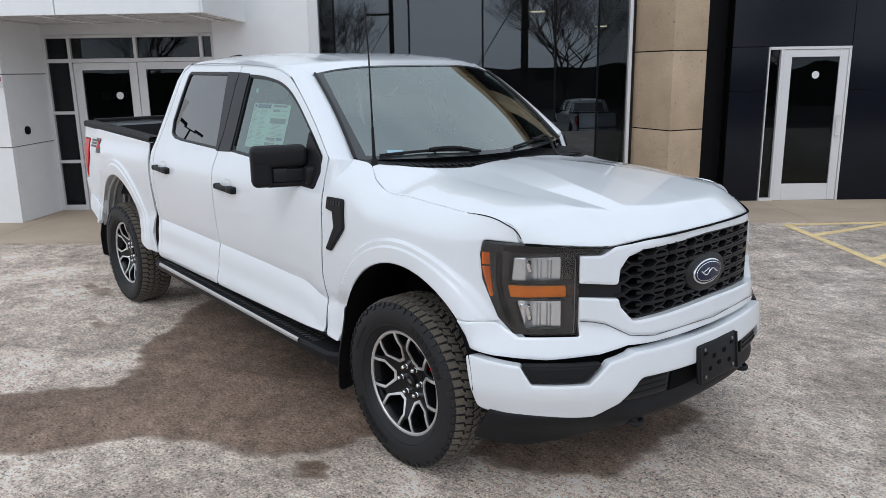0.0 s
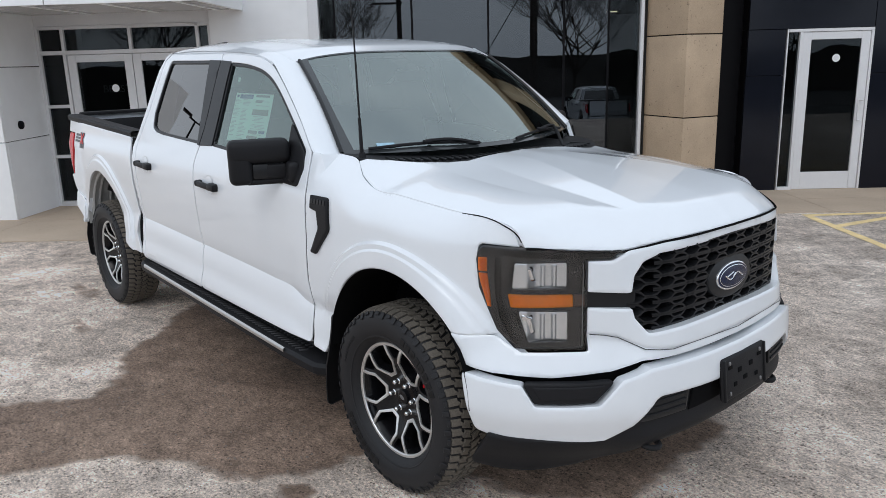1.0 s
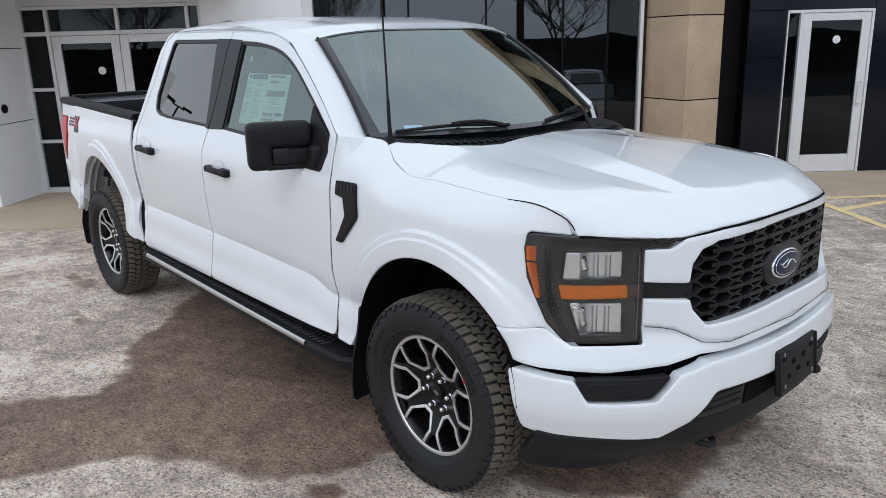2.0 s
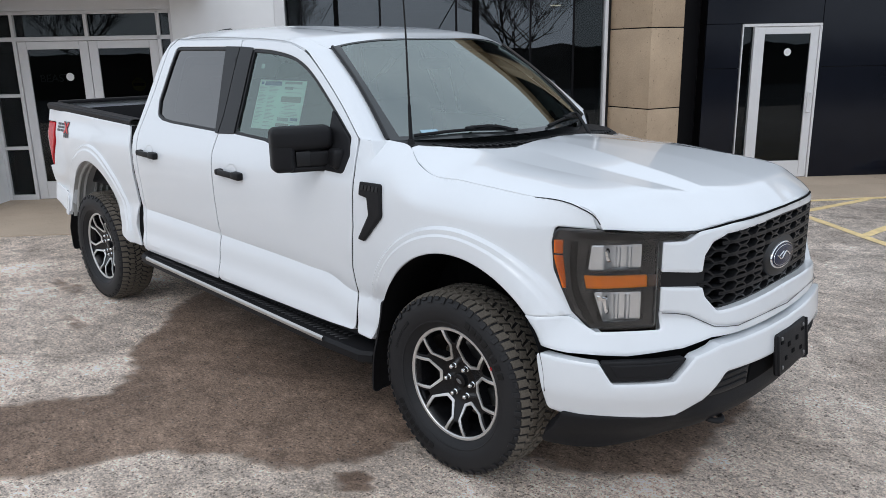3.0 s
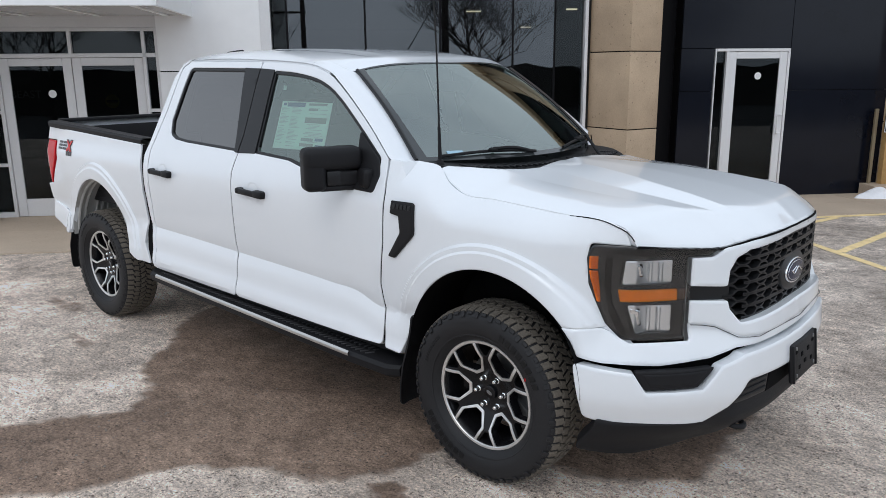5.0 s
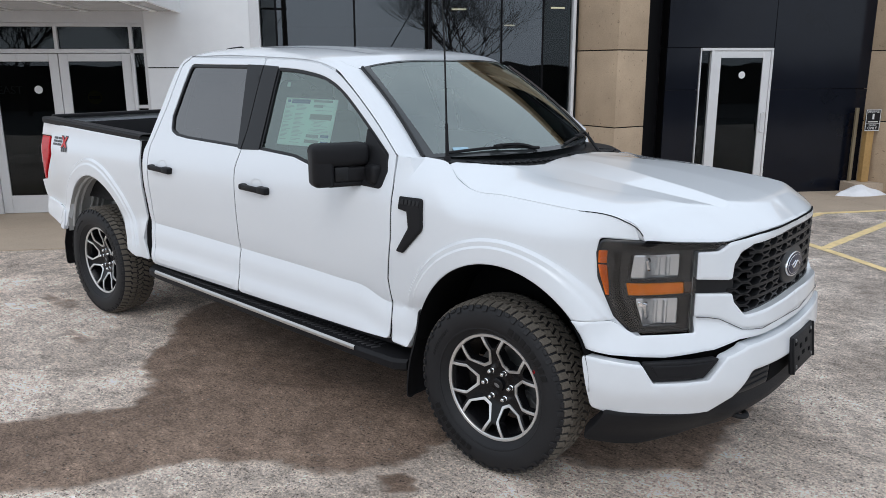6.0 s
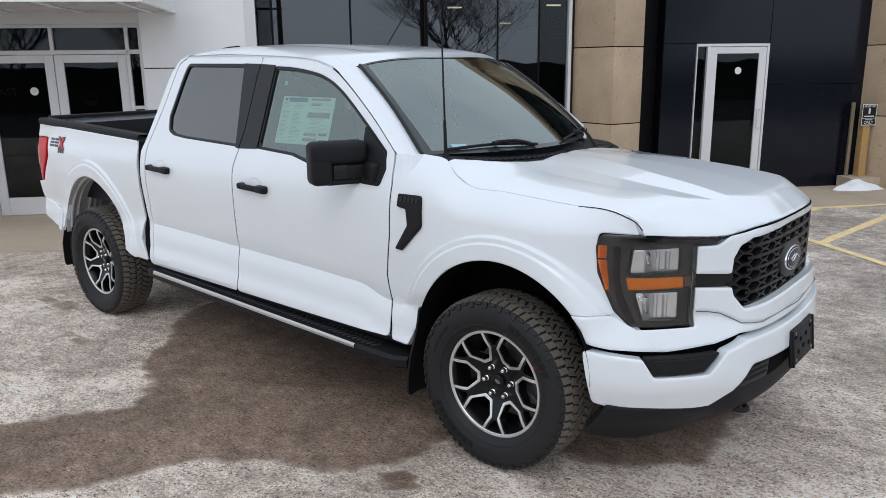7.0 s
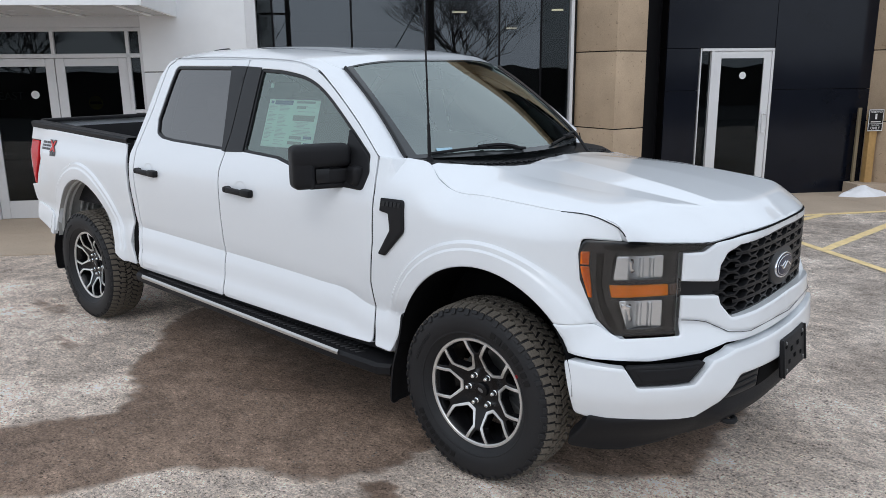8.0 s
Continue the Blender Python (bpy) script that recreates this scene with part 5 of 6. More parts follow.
tagged(part("sidewall_mark", join(*letters), LETTERM, wheel), kind="stuff")
part("sidewall_ring", lathe([(0.284, -0.120), (0.286, -0.1235), (0.289, -0.1245), (0.292, -0.1235)], 96), RUBBER, wheel)
part("barrel", lathe([(0.243, -0.072), (0.236, -0.064), (0.228, -0.03), (0.215, 0.02), (0.21, 0.09)], 64), GLOSSBLACK, wheel)
part("rim_lip", lathe([(0.2565, -0.070), (0.2565, -0.077), (0.2535, -0.0805), (0.2435, -0.0795), (0.2405, -0.076), (0.240, -0.062)], 96), MACHINED, wheel, "machined silver rim lip", 25)
TWIST = 1


def dish(u, v):
    return (u, -(0.026 + 0.047 * smooth(0.05, 0.225, math.hypot(u, v))), v)


def polar(r, a):
    return (r * math.cos(radians(a)), r * math.sin(radians(a)))


def big_hole(a, grow=0.0):
    """Six-sided opening: an arc along the rim, two sides and a blunt point towards the hub."""
    ca, sa = math.cos(radians(a)), math.sin(radians(a))
    pts = [(math.sqrt(0.241 ** 2 - w * w), w, 0.0 if abs(w) < 0.05 else 0.005) for w in (0.060 + grow, 0.04, 0.02, 0.0, -0.02, -0.04, -0.060 - grow)]
    pts += [(0.158, -0.0605 - grow, 0.012), (0.114 - grow, -0.017 - grow * 0.45, 0.009), (0.114 - grow, 0.017 + grow * 0.45, 0.009), (0.158, 0.0605 + grow, 0.012)]
    return rounded([(r * ca - w * sa, r * sa + w * ca, rad) for r, w, rad in pts])


holes = [big_hole(60 * k + TWIST) for k in range(6)]
slots = []
for k in range(6):
    a = 60 * k + 30 + TWIST
    slots.append(rounded([(*polar(0.236, a - 9.5), .005), (*polar(0.2375, a), 0), (*polar(0.236, a + 9.5), .005), (*polar(0.186, a + 2.6), .003), (*polar(0.186, a - 2.6), .003)]))
part("spokes", panel([polar(0.2425, 4 * k) for k in range(90)], dish, 1, 0.012, 0.04, 0.003, holes=holes + slots), GLOSSBLACK, wheel, "gloss black alloy spokes")
for k in range(6):
    ring = big_hole(60 * k + TWIST, 0.0135)
    rib = panel(ring, dish, 1, 0.010, 0.007, 0.0015, holes=[holes[k]], lift=0.005)
    part("machined_rib", rib, MACHINED, wheel, "machined silver spoke edge", 30)
    x, z = polar(0.0715, 60 * k + 2)
    put(part("wheel_nut", lathe([(0.0, -0.056), (0.006, -0.0555), (0.0095, -0.052), (0.0105, -0.045), (0.0108, -0.032), (0.014, -0.029), (0.014, -0.02)], 14), CHROME, wheel, "chrome wheel nut"), Matrix.Translation((x, 0, z)))
cap = part("hub_cap", lathe([(0.0, -0.040), (0.026, -0.0395), (0.032, -0.037), (0.034, -0.020)], 32), GLOSSBLACK, wheel)
put(part("cap_ring", prism(oval(0.016, 0.008), 0.002, Matrix.Identity(4), 0.0005), STEEL, cap), pose(0, -0.0395, 0, 90, 25, 0))
part("brake_disc", lathe([(0.06, 0.03), (0.165, 0.03), (0.165, 0.05), (0.06, 0.05)], 48), STEEL, wheel)
part("brake_caliper", box(0.12, 0.07, 0.10, 0.02, m=Matrix.Rotation(radians(35), 4, "Y") @ Matrix.Translation((0.155, 0.04, 0))), STEEL, wheel)
part("hub_drum", lathe([(0.0, -0.022), (0.085, -0.022), (0.09, 0.08)], 32), GLOSSBLACK, wheel)
for ob in wheel.children:
    if not ob.name.startswith(("tyre", "tread", "shoulder", "sidewall", "brake")):
        ob.matrix_basis = Matrix.Translation((0, -0.014, 0)) @ ob.matrix_basis
spots = [(0.01, -0.846, 0), (-3.685, -0.842, 0), (0.01, 0.846, 180), (-3.685, 0.842, 180)]
for i, (x, y, rz) in enumerate(spots):
    m = pose(x, y, 0.409, 0, 0, rz) @ pose(0, 0, 0, 0, (0, 17, 40, 5)[i], 0)
    w = wheel if i == 0 else copy_thing(wheel, m)
    w.matrix_basis = m
    w.name = "wheel"
    w.parent = truck
    for key in ("category",):
        if key in w:
            del w[key]
mark = part("factory_mark", tube([(0.288 * math.cos(radians(32)) + 0.004 * math.cos(a), -0.1245, 0.288 * math.sin(radians(32)) + 0.0065 * math.sin(a)) for a in (2 * math.pi * k / 12 for k in range(13))], 0.0014, 5), REDLENS, wheel, "small red paint mark on the sidewall")


# ---- the place: the building's front runs along e, its outward way is n ----
FRONT = radians(48)
E1, N1 = Vector((math.cos(FRONT), math.sin(FRONT), 0)), Vector((math.sin(FRONT), -math.cos(FRONT), 0))
site = Matrix(((E1.x, -N1.x, 0, 0), (E1.y, -N1.y, 0, 0), (0, 0, 1, 0), (0, 0, 0, 1)))  # local x = e, local y = -n (into the building)


def at(e, n, z=0.0):
    return E1 * e + N1 * n + Vector((0, 0, z))


def block(e0, e1, n0, n1, z0, z1, bevel=0.004):
    """A slab in building directions."""
    m = Matrix.Translation(at((e0 + e1) / 2, (n0 + n1) / 2, (z0 + z1) / 2)) @ Matrix.Rotation(FRONT, 4, "Z")
    return box(abs(e1 - e0), abs(n1 - n0), abs(z1 - z0), bevel, m=m, seg=1)


def setting(name, bm, mat, label, category):
    return tagged(part(name, bm, mat), label, category, kind="structure")


def ground_z(p):
    e, n = p.dot(E1), p.dot(N1)
    return -0.10 * min(max((-2.0 - n) / 5.0, 0.0), 1.3) - 1.5 * smooth(4.5, 14, n)


# ground: one sheet, finer near the truck
def spaced(a, b, fine0, fine1, step):
    mid = list(np.arange(fine0, fine1 + 1e-6, step))
    lo, hi, x, d = [], [], fine0, step
    while x > a:
        d *= 1.35
        x -= d
        lo.append(x)
    x, d = fine1, step
    while x < b:
        d *= 1.35
        x += d
        hi.append(x)
    return lo[::-1] + mid + hi


DAMP = [(-2.9, -3.2), (-2.30, -2.21), (-2.05, -1.86), (-1.91, -1.64), (-2.06, -1.55), (-2.38, -1.36), (-2.77, -0.94), (-3.11, -0.68), (-3.4, -0.1), (-3.6, 0.6), (0.7, 0.6), (0.8, -0.3), (0.4, -0.62), (-0.30, -0.80),
        (-0.36, -1.04), (-0.40, -1.22), (-0.51, -1.44), (-0.84, -1.54), (-0.97, -1.67), (-1.20, -1.82), (-1.20, -2.0), (-1.33, -2.27), (-1.55, -2.47), (-2.2, -3.6)]
SPOTS = [(-0.23, -1.30, 0.10, 0.065), (-4.3, -1.05, 0.35, 0.10), (-3.3, -1.35, 0.25, 0.07)]
xs, ys = spaced(-220, 220, -6.4, 3.6, 0.06), spaced(-220, 220, -3.6, 4.0, 0.06)
ground_rows = [[(x, y, ground_z(Vector((x, y, 0)))) for y in ys] for x in xs]
gbm = grid(ground_rows)
layer = gbm.verts.layers.float.new("damp")
for v in gbm.verts:
    x, y = v.co.x, v.co.y
    if -6.5 < x < 3.7 and -3.7 < y < 4.1:
        w = noise.noise(Vector((x * 3.1, y * 3.1, 0))) * 0.09 + noise.noise(Vector((x * 9, y * 9, 4))) * 0.05
        px, py = x + w, y + w * 0.7
        d = 0.0
        for k in range(7):
            q = (px + 0.055 * math.cos(k * 0.9) * (k > 0), py + 0.055 * math.sin(k * 0.9) * (k > 0))
            d += inside(q, DAMP) / 7
        for cx, cy, a, b in SPOTS:
            d = max(d, smooth(1.2, 0.75, math.hypot((px - cx) / a, (py - cy) / b)) * (1.0 if cx > -1 else 0.6))
        v[layer] = d

GROUND = bpy.data.materials.new("worn_speckled_concrete")
GROUND.use_nodes = True
gt = GROUND.node_tree
gb = gt.nodes["Principled BSDF"]
gco = gt.nodes.new("ShaderNodeTexCoord")


def node(kind, **inputs):
    n = gt.nodes.new(kind)
    for k, v in inputs.items():
        n.inputs[k].default_value = v
    return n


def gnoise(scale, detail=6.0, rough=0.6):
    n = node("ShaderNodeTexNoise", Scale=scale, Detail=detail, Roughness=rough)
    gt.links.new(gco.outputs["Object"], n.inputs["Vector"])
    return n.outputs["Fac"]


def ramp(src, *stops):
    r = gt.nodes.new("ShaderNodeValToRGB")
    while len(r.color_ramp.elements) < len(stops):
        r.color_ramp.elements.new(0.5)
    for el, (pos, c) in zip(r.color_ramp.elements, stops):
        el.position, el.color = pos, (*c, 1)
    gt.links.new(src, r.inputs[0])
    return r.outputs[0]


def blend(kind, fac, a, b):
    m = gt.nodes.new("ShaderNodeMix")
    m.data_type, m.blend_type = "RGBA", kind
    if isinstance(fac, float):
        m.inputs[0].default_value = fac
    else:
        gt.links.new(fac, m.inputs[0])
    gt.links.new(a, m.inputs[6])
    gt.links.new(b, m.inputs[7])
    return m.outputs[2]


dry = ramp(gnoise(0.9, 8), (0.30, (0.60, 0.50, 0.425)), (0.48, (0.86, 0.73, 0.63)), (0.68, (1.25, 1.09, 0.96)))
speck = ramp(gnoise(64, 5, 0.82), (0.33, (0.36, 0.345, 0.33)), (0.44, (0.86, 0.85, 0.84)), (0.53, (1.06, 1.06, 1.06)), (0.66, (1.55, 1.54, 1.52)))
patch = ramp(gnoise(8, 9, 0.8), (0.34, (0.42, 0.40, 0.38)), (0.47, (0.88, 0.87, 0.86)), (0.55, (1.08, 1.08, 1.08)), (0.64, (1.36, 1.36, 1.36)))
broad = ramp(gnoise(2.2, 6, 0.65), (0.36, (0.74, 0.72, 0.70)), (0.62, (1.16, 1.16, 1.16)))
base = blend("MULTIPLY", 1.0, dry, speck)
base = blend("MULTIPLY", 0.85, base, patch)
base = blend("MULTIPLY", 0.8, base, broad)


def math_node(op, a, b):
    m = gt.nodes.new("ShaderNodeMath")
    m.operation = op
    for k, v in enumerate((a, b)):
        if isinstance(v, float):
            m.inputs[k].default_value = v
        else:
            gt.links.new(v, m.inputs[k])
    return m.outputs[0]


def crumbs(scale, share, size, seed):
    """Scattered lumps: 1 inside a lump, 0 between; share of the cells that hold one."""
    warp = node("ShaderNodeMapping")
    warp.inputs["Location"].default_value = (seed, seed * 0.7, 0)
    gt.links.new(gco.outputs["Object"], warp.inputs["Vector"])
    wob = node("ShaderNodeTexNoise", Scale=scale * 1.3, Detail=2.0)
    gt.links.new(warp.outputs[0], wob.inputs["Vector"])
    v = node("ShaderNodeTexVoronoi", Scale=scale)
    gt.links.new(warp.outputs[0], v.inputs["Vector"])
    sep = gt.nodes.new("ShaderNodeSeparateColor")
    gt.links.new(v.outputs["Color"], sep.inputs[0])
    clump = math_node("MULTIPLY_ADD", gnoise(3.1, 4, 0.7), 0.9)
    clump.node.inputs[2].default_value = -0.45
    pick = math_node("GREATER_THAN", math_node("ADD", sep.outputs[0], clump), 1.0 - share)
    radius = math_node("MULTIPLY", sep.outputs[1], size)
    dist = math_node("ADD", v.outputs["Distance"], math_node("MULTIPLY", math_node("SUBTRACT", wob.outputs["Fac"], 0.5), 0.5))
    inner = gt.nodes.new("ShaderNodeMapRange")
    inner.inputs["From Min"].default_value, inner.inputs["From Max"].default_value = 0.10, -0.05
    gt.links.new(math_node("SUBTRACT", dist, radius), inner.inputs["Value"])
    return math_node("MULTIPLY", inner.outputs[0], pick)


pits = crumbs(66.0, 0.28, 0.40, 3.0)
chips = crumbs(120.0, 0.42, 0.48, 8.0)
pale = crumbs(88.0, 0.24, 0.36, 15.0)
base = blend("MULTIPLY", 1.0, base, ramp(pits, (0.0, (1, 1, 1)), (1.0, (0.30, 0.28, 0.26))))
base = blend("MULTIPLY", 1.0, base, ramp(chips, (0.0, (1, 1, 1)), (1.0, (0.52, 0.50, 0.48))))
base = blend("MULTIPLY", 1.0, base, ramp(pale, (0.0, (1, 1, 1)), (1.0, (1.45, 1.43, 1.40))))
# short scrapes, drawn out along the drive
drawn = node("ShaderNodeMapping")
drawn.inputs["Rotation"].default_value, drawn.inputs["Scale"].default_value = (0, 0, 0.9), (0.35, 1.0, 1.0)
gt.links.new(gco.outputs["Object"], drawn.inputs["Vector"])
scrape = node("ShaderNodeTexNoise", Scale=38.0, Detail=5.0, Roughness=0.75)
gt.links.new(drawn.outputs[0], scrape.inputs["Vector"])
base = blend("MULTIPLY", 0.4, base, ramp(scrape.outputs["Fac"], (0.38, (0.40, 0.385, 0.37)), (0.47, (0.93, 0.93, 0.93)), (0.62, (1.3, 1.29, 1.27))))
along = gt.nodes.new("ShaderNodeVectorMath")
along.operation, along.inputs[1].default_value = "DOT_PRODUCT", (E1.x, E1.y, 0.0)
gt.links.new(gco.outputs["Object"], along.inputs[0])
unsalted = gt.nodes.new("ShaderNodeMapRange")
unsalted.inputs["From Min"].default_value, unsalted.inputs["From Max"].default_value = 0.4, 3.6
gt.links.new(math_node("ADD", along.outputs["Value"], math_node("MULTIPLY", gnoise(0.7, 4, 0.6), 1.5)), unsalted.inputs["Value"])
base = blend("MULTIPLY", 1.0, base, ramp(unsalted.outputs[0], (0.25, (1, 1, 1)), (1.0, (0.80, 0.82, 0.84))))
wetc = node("ShaderNodeRGB")
wetc.outputs[0].default_value = (0.40, 0.325, 0.275, 1)
wet = blend("MULTIPLY", 1.0, base, wetc.outputs[0])
damp = gt.nodes.new("ShaderNodeAttribute")
damp.attribute_name = "damp"
edge_noise = gnoise(16, 6, 0.75)
ragged = gt.nodes.new("ShaderNodeMath")
ragged.operation = "MULTIPLY_ADD"
ragged.inputs[1].default_value = 1.5
gt.links.new(edge_noise, ragged.inputs[0])
gt.links.new(damp.outputs["Fac"], ragged.inputs[2])
soaked = gt.nodes.new("ShaderNodeMapRange")
soaked.inputs["From Min"].default_value, soaked.inputs["From Max"].default_value = 1.02, 1.50
gt.links.new(ragged.outputs[0], soaked.inputs["Value"])
# dried salt along the rim of the damp patch
rim = ramp(soaked.outputs[0], (0.0, (1, 1, 1)), (0.16, (1.22, 1.22, 1.21)), (0.40, (1, 1, 1)))
gt.links.new(blend("MULTIPLY", 1.0, blend("MIX", soaked.outputs[0], base, wet), rim), gb.inputs["Base Color"])
rgh = gt.nodes.new("ShaderNodeMapRange")
rgh.inputs["To Min"].default_value, rgh.inputs["To Max"].default_value = 0.92, 0.68
gt.links.new(soaked.outputs[0], rgh.inputs["Value"])
gt.links.new(rgh.outputs[0], gb.inputs["Roughness"])
gbump = node("ShaderNodeBump", Strength=1.0, Distance=0.022)
hsum = gt.nodes.new("ShaderNodeMath")
hsum.operation = "ADD"
gt.links.new(gnoise(70, 4, 0.75), hsum.inputs[0])
gt.links.new(gnoise(11, 5, 0.65), hsum.inputs[1])
lumps = math_node("MULTIPLY", math_node("ADD", math_node("SUBTRACT", pale, pits), math_node("MULTIPLY", chips, -0.5)), 0.55)
gt.links.new(math_node("ADD", hsum.outputs[0], lumps), gbump.inputs["Height"])
gt.links.new(gbump.outputs[0], gb.inputs["Normal"])
setting("ground", gbm, GROUND, "worn speckled concrete lot with a dark damp stain", "ground")

# loose grit and pebbles
random.seed(21)
gv, gf = [], []
for i in range(2600):
    near = i % 2
    x, y = (random.uniform(-2.9, 0.9), random.uniform(-2.9, -1.0)) if near else (random.uniform(-5.5, 3.2), random.uniform(-3.3, 1.5))
    r = random.choice((0.002, 0.0025, 0.003, 0.0035, 0.005)) * random.uniform(0.8, 1.3)
    z = ground_z(Vector((x, y, 0))) + r * 0.25
    b0, turn = len(gv), random.uniform(0, 6.28)
    gv += [(x + r * random.uniform(0.8, 1.6) * math.cos(turn + k * 1.571), y + r * random.uniform(0.8, 1.5) * math.sin(turn + k * 1.571), z) for k in range(4)] + [(x, y, z + r * 0.9), (x, y, z - r)]
    gf += [(b0 + k, b0 + (k + 1) % 4, b0 + 4) for k in range(4)] + [(b0 + (k + 1) % 4, b0 + k, b0 + 5) for k in range(4)]
grit_mesh = bpy.data.meshes.new("grit")
grit_mesh.from_pydata(gv, [], gf)
grit_mesh.materials.append(material("grey_brown_grit", (0.26, 0.225, 0.195), 0.9, vary=0.5, grain=25))
tagged(new("grit", grit_mesh), "loose brown-grey grit scattered on the concrete", "grit", kind="stuff")

# paved apron in front of the building, in bays
apron = tagged(new("pavement"), "tan concrete apron along the building front", "pavement", kind="structure")
for i in range(16):
    e0 = -12 + 2.0 * i
    edge = -4.58 if e0 < -1 else -5.32
    mid = (edge - 7.2) / 2
    for n0, n1 in ((edge, mid + 0.005), (mid - 0.005, -7.3)):
        bm = bmesh.new()
        q = [at(a, b) for a, b in ((e0 + 0.004, n0), (e0 + 1.996, n0), (e0 + 1.996, n1), (e0 + 0.004, n1))]
        f = bm.faces.new([bm.verts.new(p + Vector((0, 0, ground_z(p) + 0.012))) for p in q])
        f.normal_update()
        if f.normal.z < 0:
            f.normal_flip()
        ex = bmesh.ops.extrude_face_region(bm, geom=[f])
        bmesh.ops.translate(bm, vec=(0, 0, -0.05), verts=[g for g in ex["geom"] if isinstance(g, bmesh.types.BMVert)])
        bmesh.ops.recalc_face_normals(bm, faces=bm.faces[:])
        part("slab", bm, APRON, apron)


def stripe(e0, n0, e1, n1, w=0.10):
    a, b = at(e0, n0), at(e1, n1)
    t = (b - a).normalized().cross(Vector((0, 0, 1))) * w / 2
    k = 24
    rows = []
    for i in range(k + 1):
        p = a.lerp(b, i / k)
        p.z = ground_z(p) + 0.005
        rows.append([p + t * (1 + 0.12 * random.uniform(-1, 1)), p - t * (1 + 0.12 * random.uniform(-1, 1))])
    return grid(rows, flip=True)


random.seed(11)
marks = tagged(new("road_marking"), "worn yellow hatched no-parking lines", "road marking", kind="structure")
for ln in ((3.56, -5.15, 9.0, -5.45), (3.60, -5.10, 3.64, -0.5), (3.64, -4.50, 4.87, -5.16), (3.66, -3.28, 6.4, -5.24), (3.70, -1.8, 8.0, -5.03), (8.6, -5.0, 8.7, -0.5)):
    part("line", stripe(*ln), YELLOW, marks)

# building: dark rooms behind the glass
setting("floor_showroom", block(-9, 14, -7.2, -22, -0.12, 0.0), ROOMM, "dark showroom floor", "floor")
setting("ceiling_showroom", block(-9, 14, -7.2, -22, 3.08, 3.2), ROOMM, "dark showroom ceiling", "ceiling")
setting("wall_back", block(-9.2, 14, -22, -22.2, -0.1, 6.0), ROOMM, "dark rear wall of the showroom", "wall")
setting("wall_partition", block(2.07, 2.9, -7.3, -7.6, -0.1, 6.0), ROOMM, "dark wall behind the stone pier", "wall")
setting("roof_slab", block(-9.5, 14, -6.9, -22.2, 5.6, 5.8), ROOMM, "flat roof", "roof")
# unseen end walls, added so no sky shows through the front glass
setting("wall_end_west", block(-9.2, -9.0, -7.2, -22, -0.1, 5.6), ROOMM, "unseen dark end wall added to close off the entrance hall", "wall")
setting("wall_end_east", block(14.0, 14.2, -6.9, -22, -0.1, 5.6), ROOMM, "unseen dark end wall added to close off the showroom", "wall")
hall = setting("wall_hall", block(-9.2, -2.6, -14, -14.2, -0.1, 3.08), ROOMM, "dark inner wall behind the entrance", "wall")
for e, n in ((1.45, -13.6), (3.55, -13.0), (4.1, -20.2)):
    lamp_ob = tagged(part("ceiling_lamp", block(e - 0.16, e + 0.16, n - 0.04, n + 0.04, 3.05, 3.08), lit), "small warm strip lamp on the showroom ceiling", "ceiling lamp", "showroom ceiling lamps")

# white cladding column beside the entrance
column = setting("wall_column", block(-8.4, -6.27, -6.0, -7.4, -0.12, 2.56), TRIMDARK, "white panel-clad column beside the entrance", "wall")
for z0, z1 in ((-0.10, 0.93), (0.94, 1.87), (1.88, 2.55)):
    part("panel", block(-8.4, -6.235, -5.95, -6.0, z0, z1), CLADDING, column)
    part("panel", block(-6.27, -6.235, -6.003, -7.05, z0, z1), CLADDING, column)
button = tagged(part("door_button", prism(oval(0.055, 0.055), 0.03, Matrix.Translation(at(-6.235, -6.35, 1.13)) @ Matrix.Rotation(FRONT, 4, "Z") @ Matrix(((0, 0, 1, 0), (1, 0, 0, 0), (0, 1, 0, 0), (0, 0, 0, 1))), 0.008), TRIMDARK), "round black push plate on the white column", "door button")
notice = tagged(part("notice_sign", block(-6.48, -6.245, -5.938, -5.952, 1.70, 1.85), SIGNW), "small red and white notice fixed to the column", "sign")
part("red_field", block(-6.476, -6.249, -5.934, -5.938, 1.79, 1.846, 0), SIGNR, notice)
for k in range(3):
    part("print_bar", block(-6.465, -6.27 - 0.03 * k, -5.934, -5.938, 1.77 - 0.024 * k, 1.777 - 0.024 * k, 0), INKP, notice)

# canopy over the entrance
canopy = setting("canopy", block(-9.5, -3.36, -5.19, -7.04, 2.57, 3.35), CLADDING, "white boxed canopy over the entrance", "canopy")
for e0, e1 in ((-9.5, -6.92), (-6.91, -5.05), (-5.04, -3.34)):
    part("fascia_panel", block(e0, e1, -5.15, -5.19, 2.53, 3.4), CLADDING, canopy)
part("fascia_panel", block(-3.36, -3.32, -5.15, -7.0, 2.53, 3.4), CLADDING, canopy)
for k in range(7):
    e0 = -9.4 + 0.86 * k
    part("soffit_panel", block(e0, e0 + 0.852, -5.2, -7.04, 2.55, 2.572), SOFFIT, canopy)

for e in (-8.1, -7.2, -6.29, -5.39, -4.49, -3.63):
    part("soffit_strip", block(e - 0.028, e + 0.028, -5.2, -7.035, 2.538, 2.5495, 0.002), CLADDING, canopy)

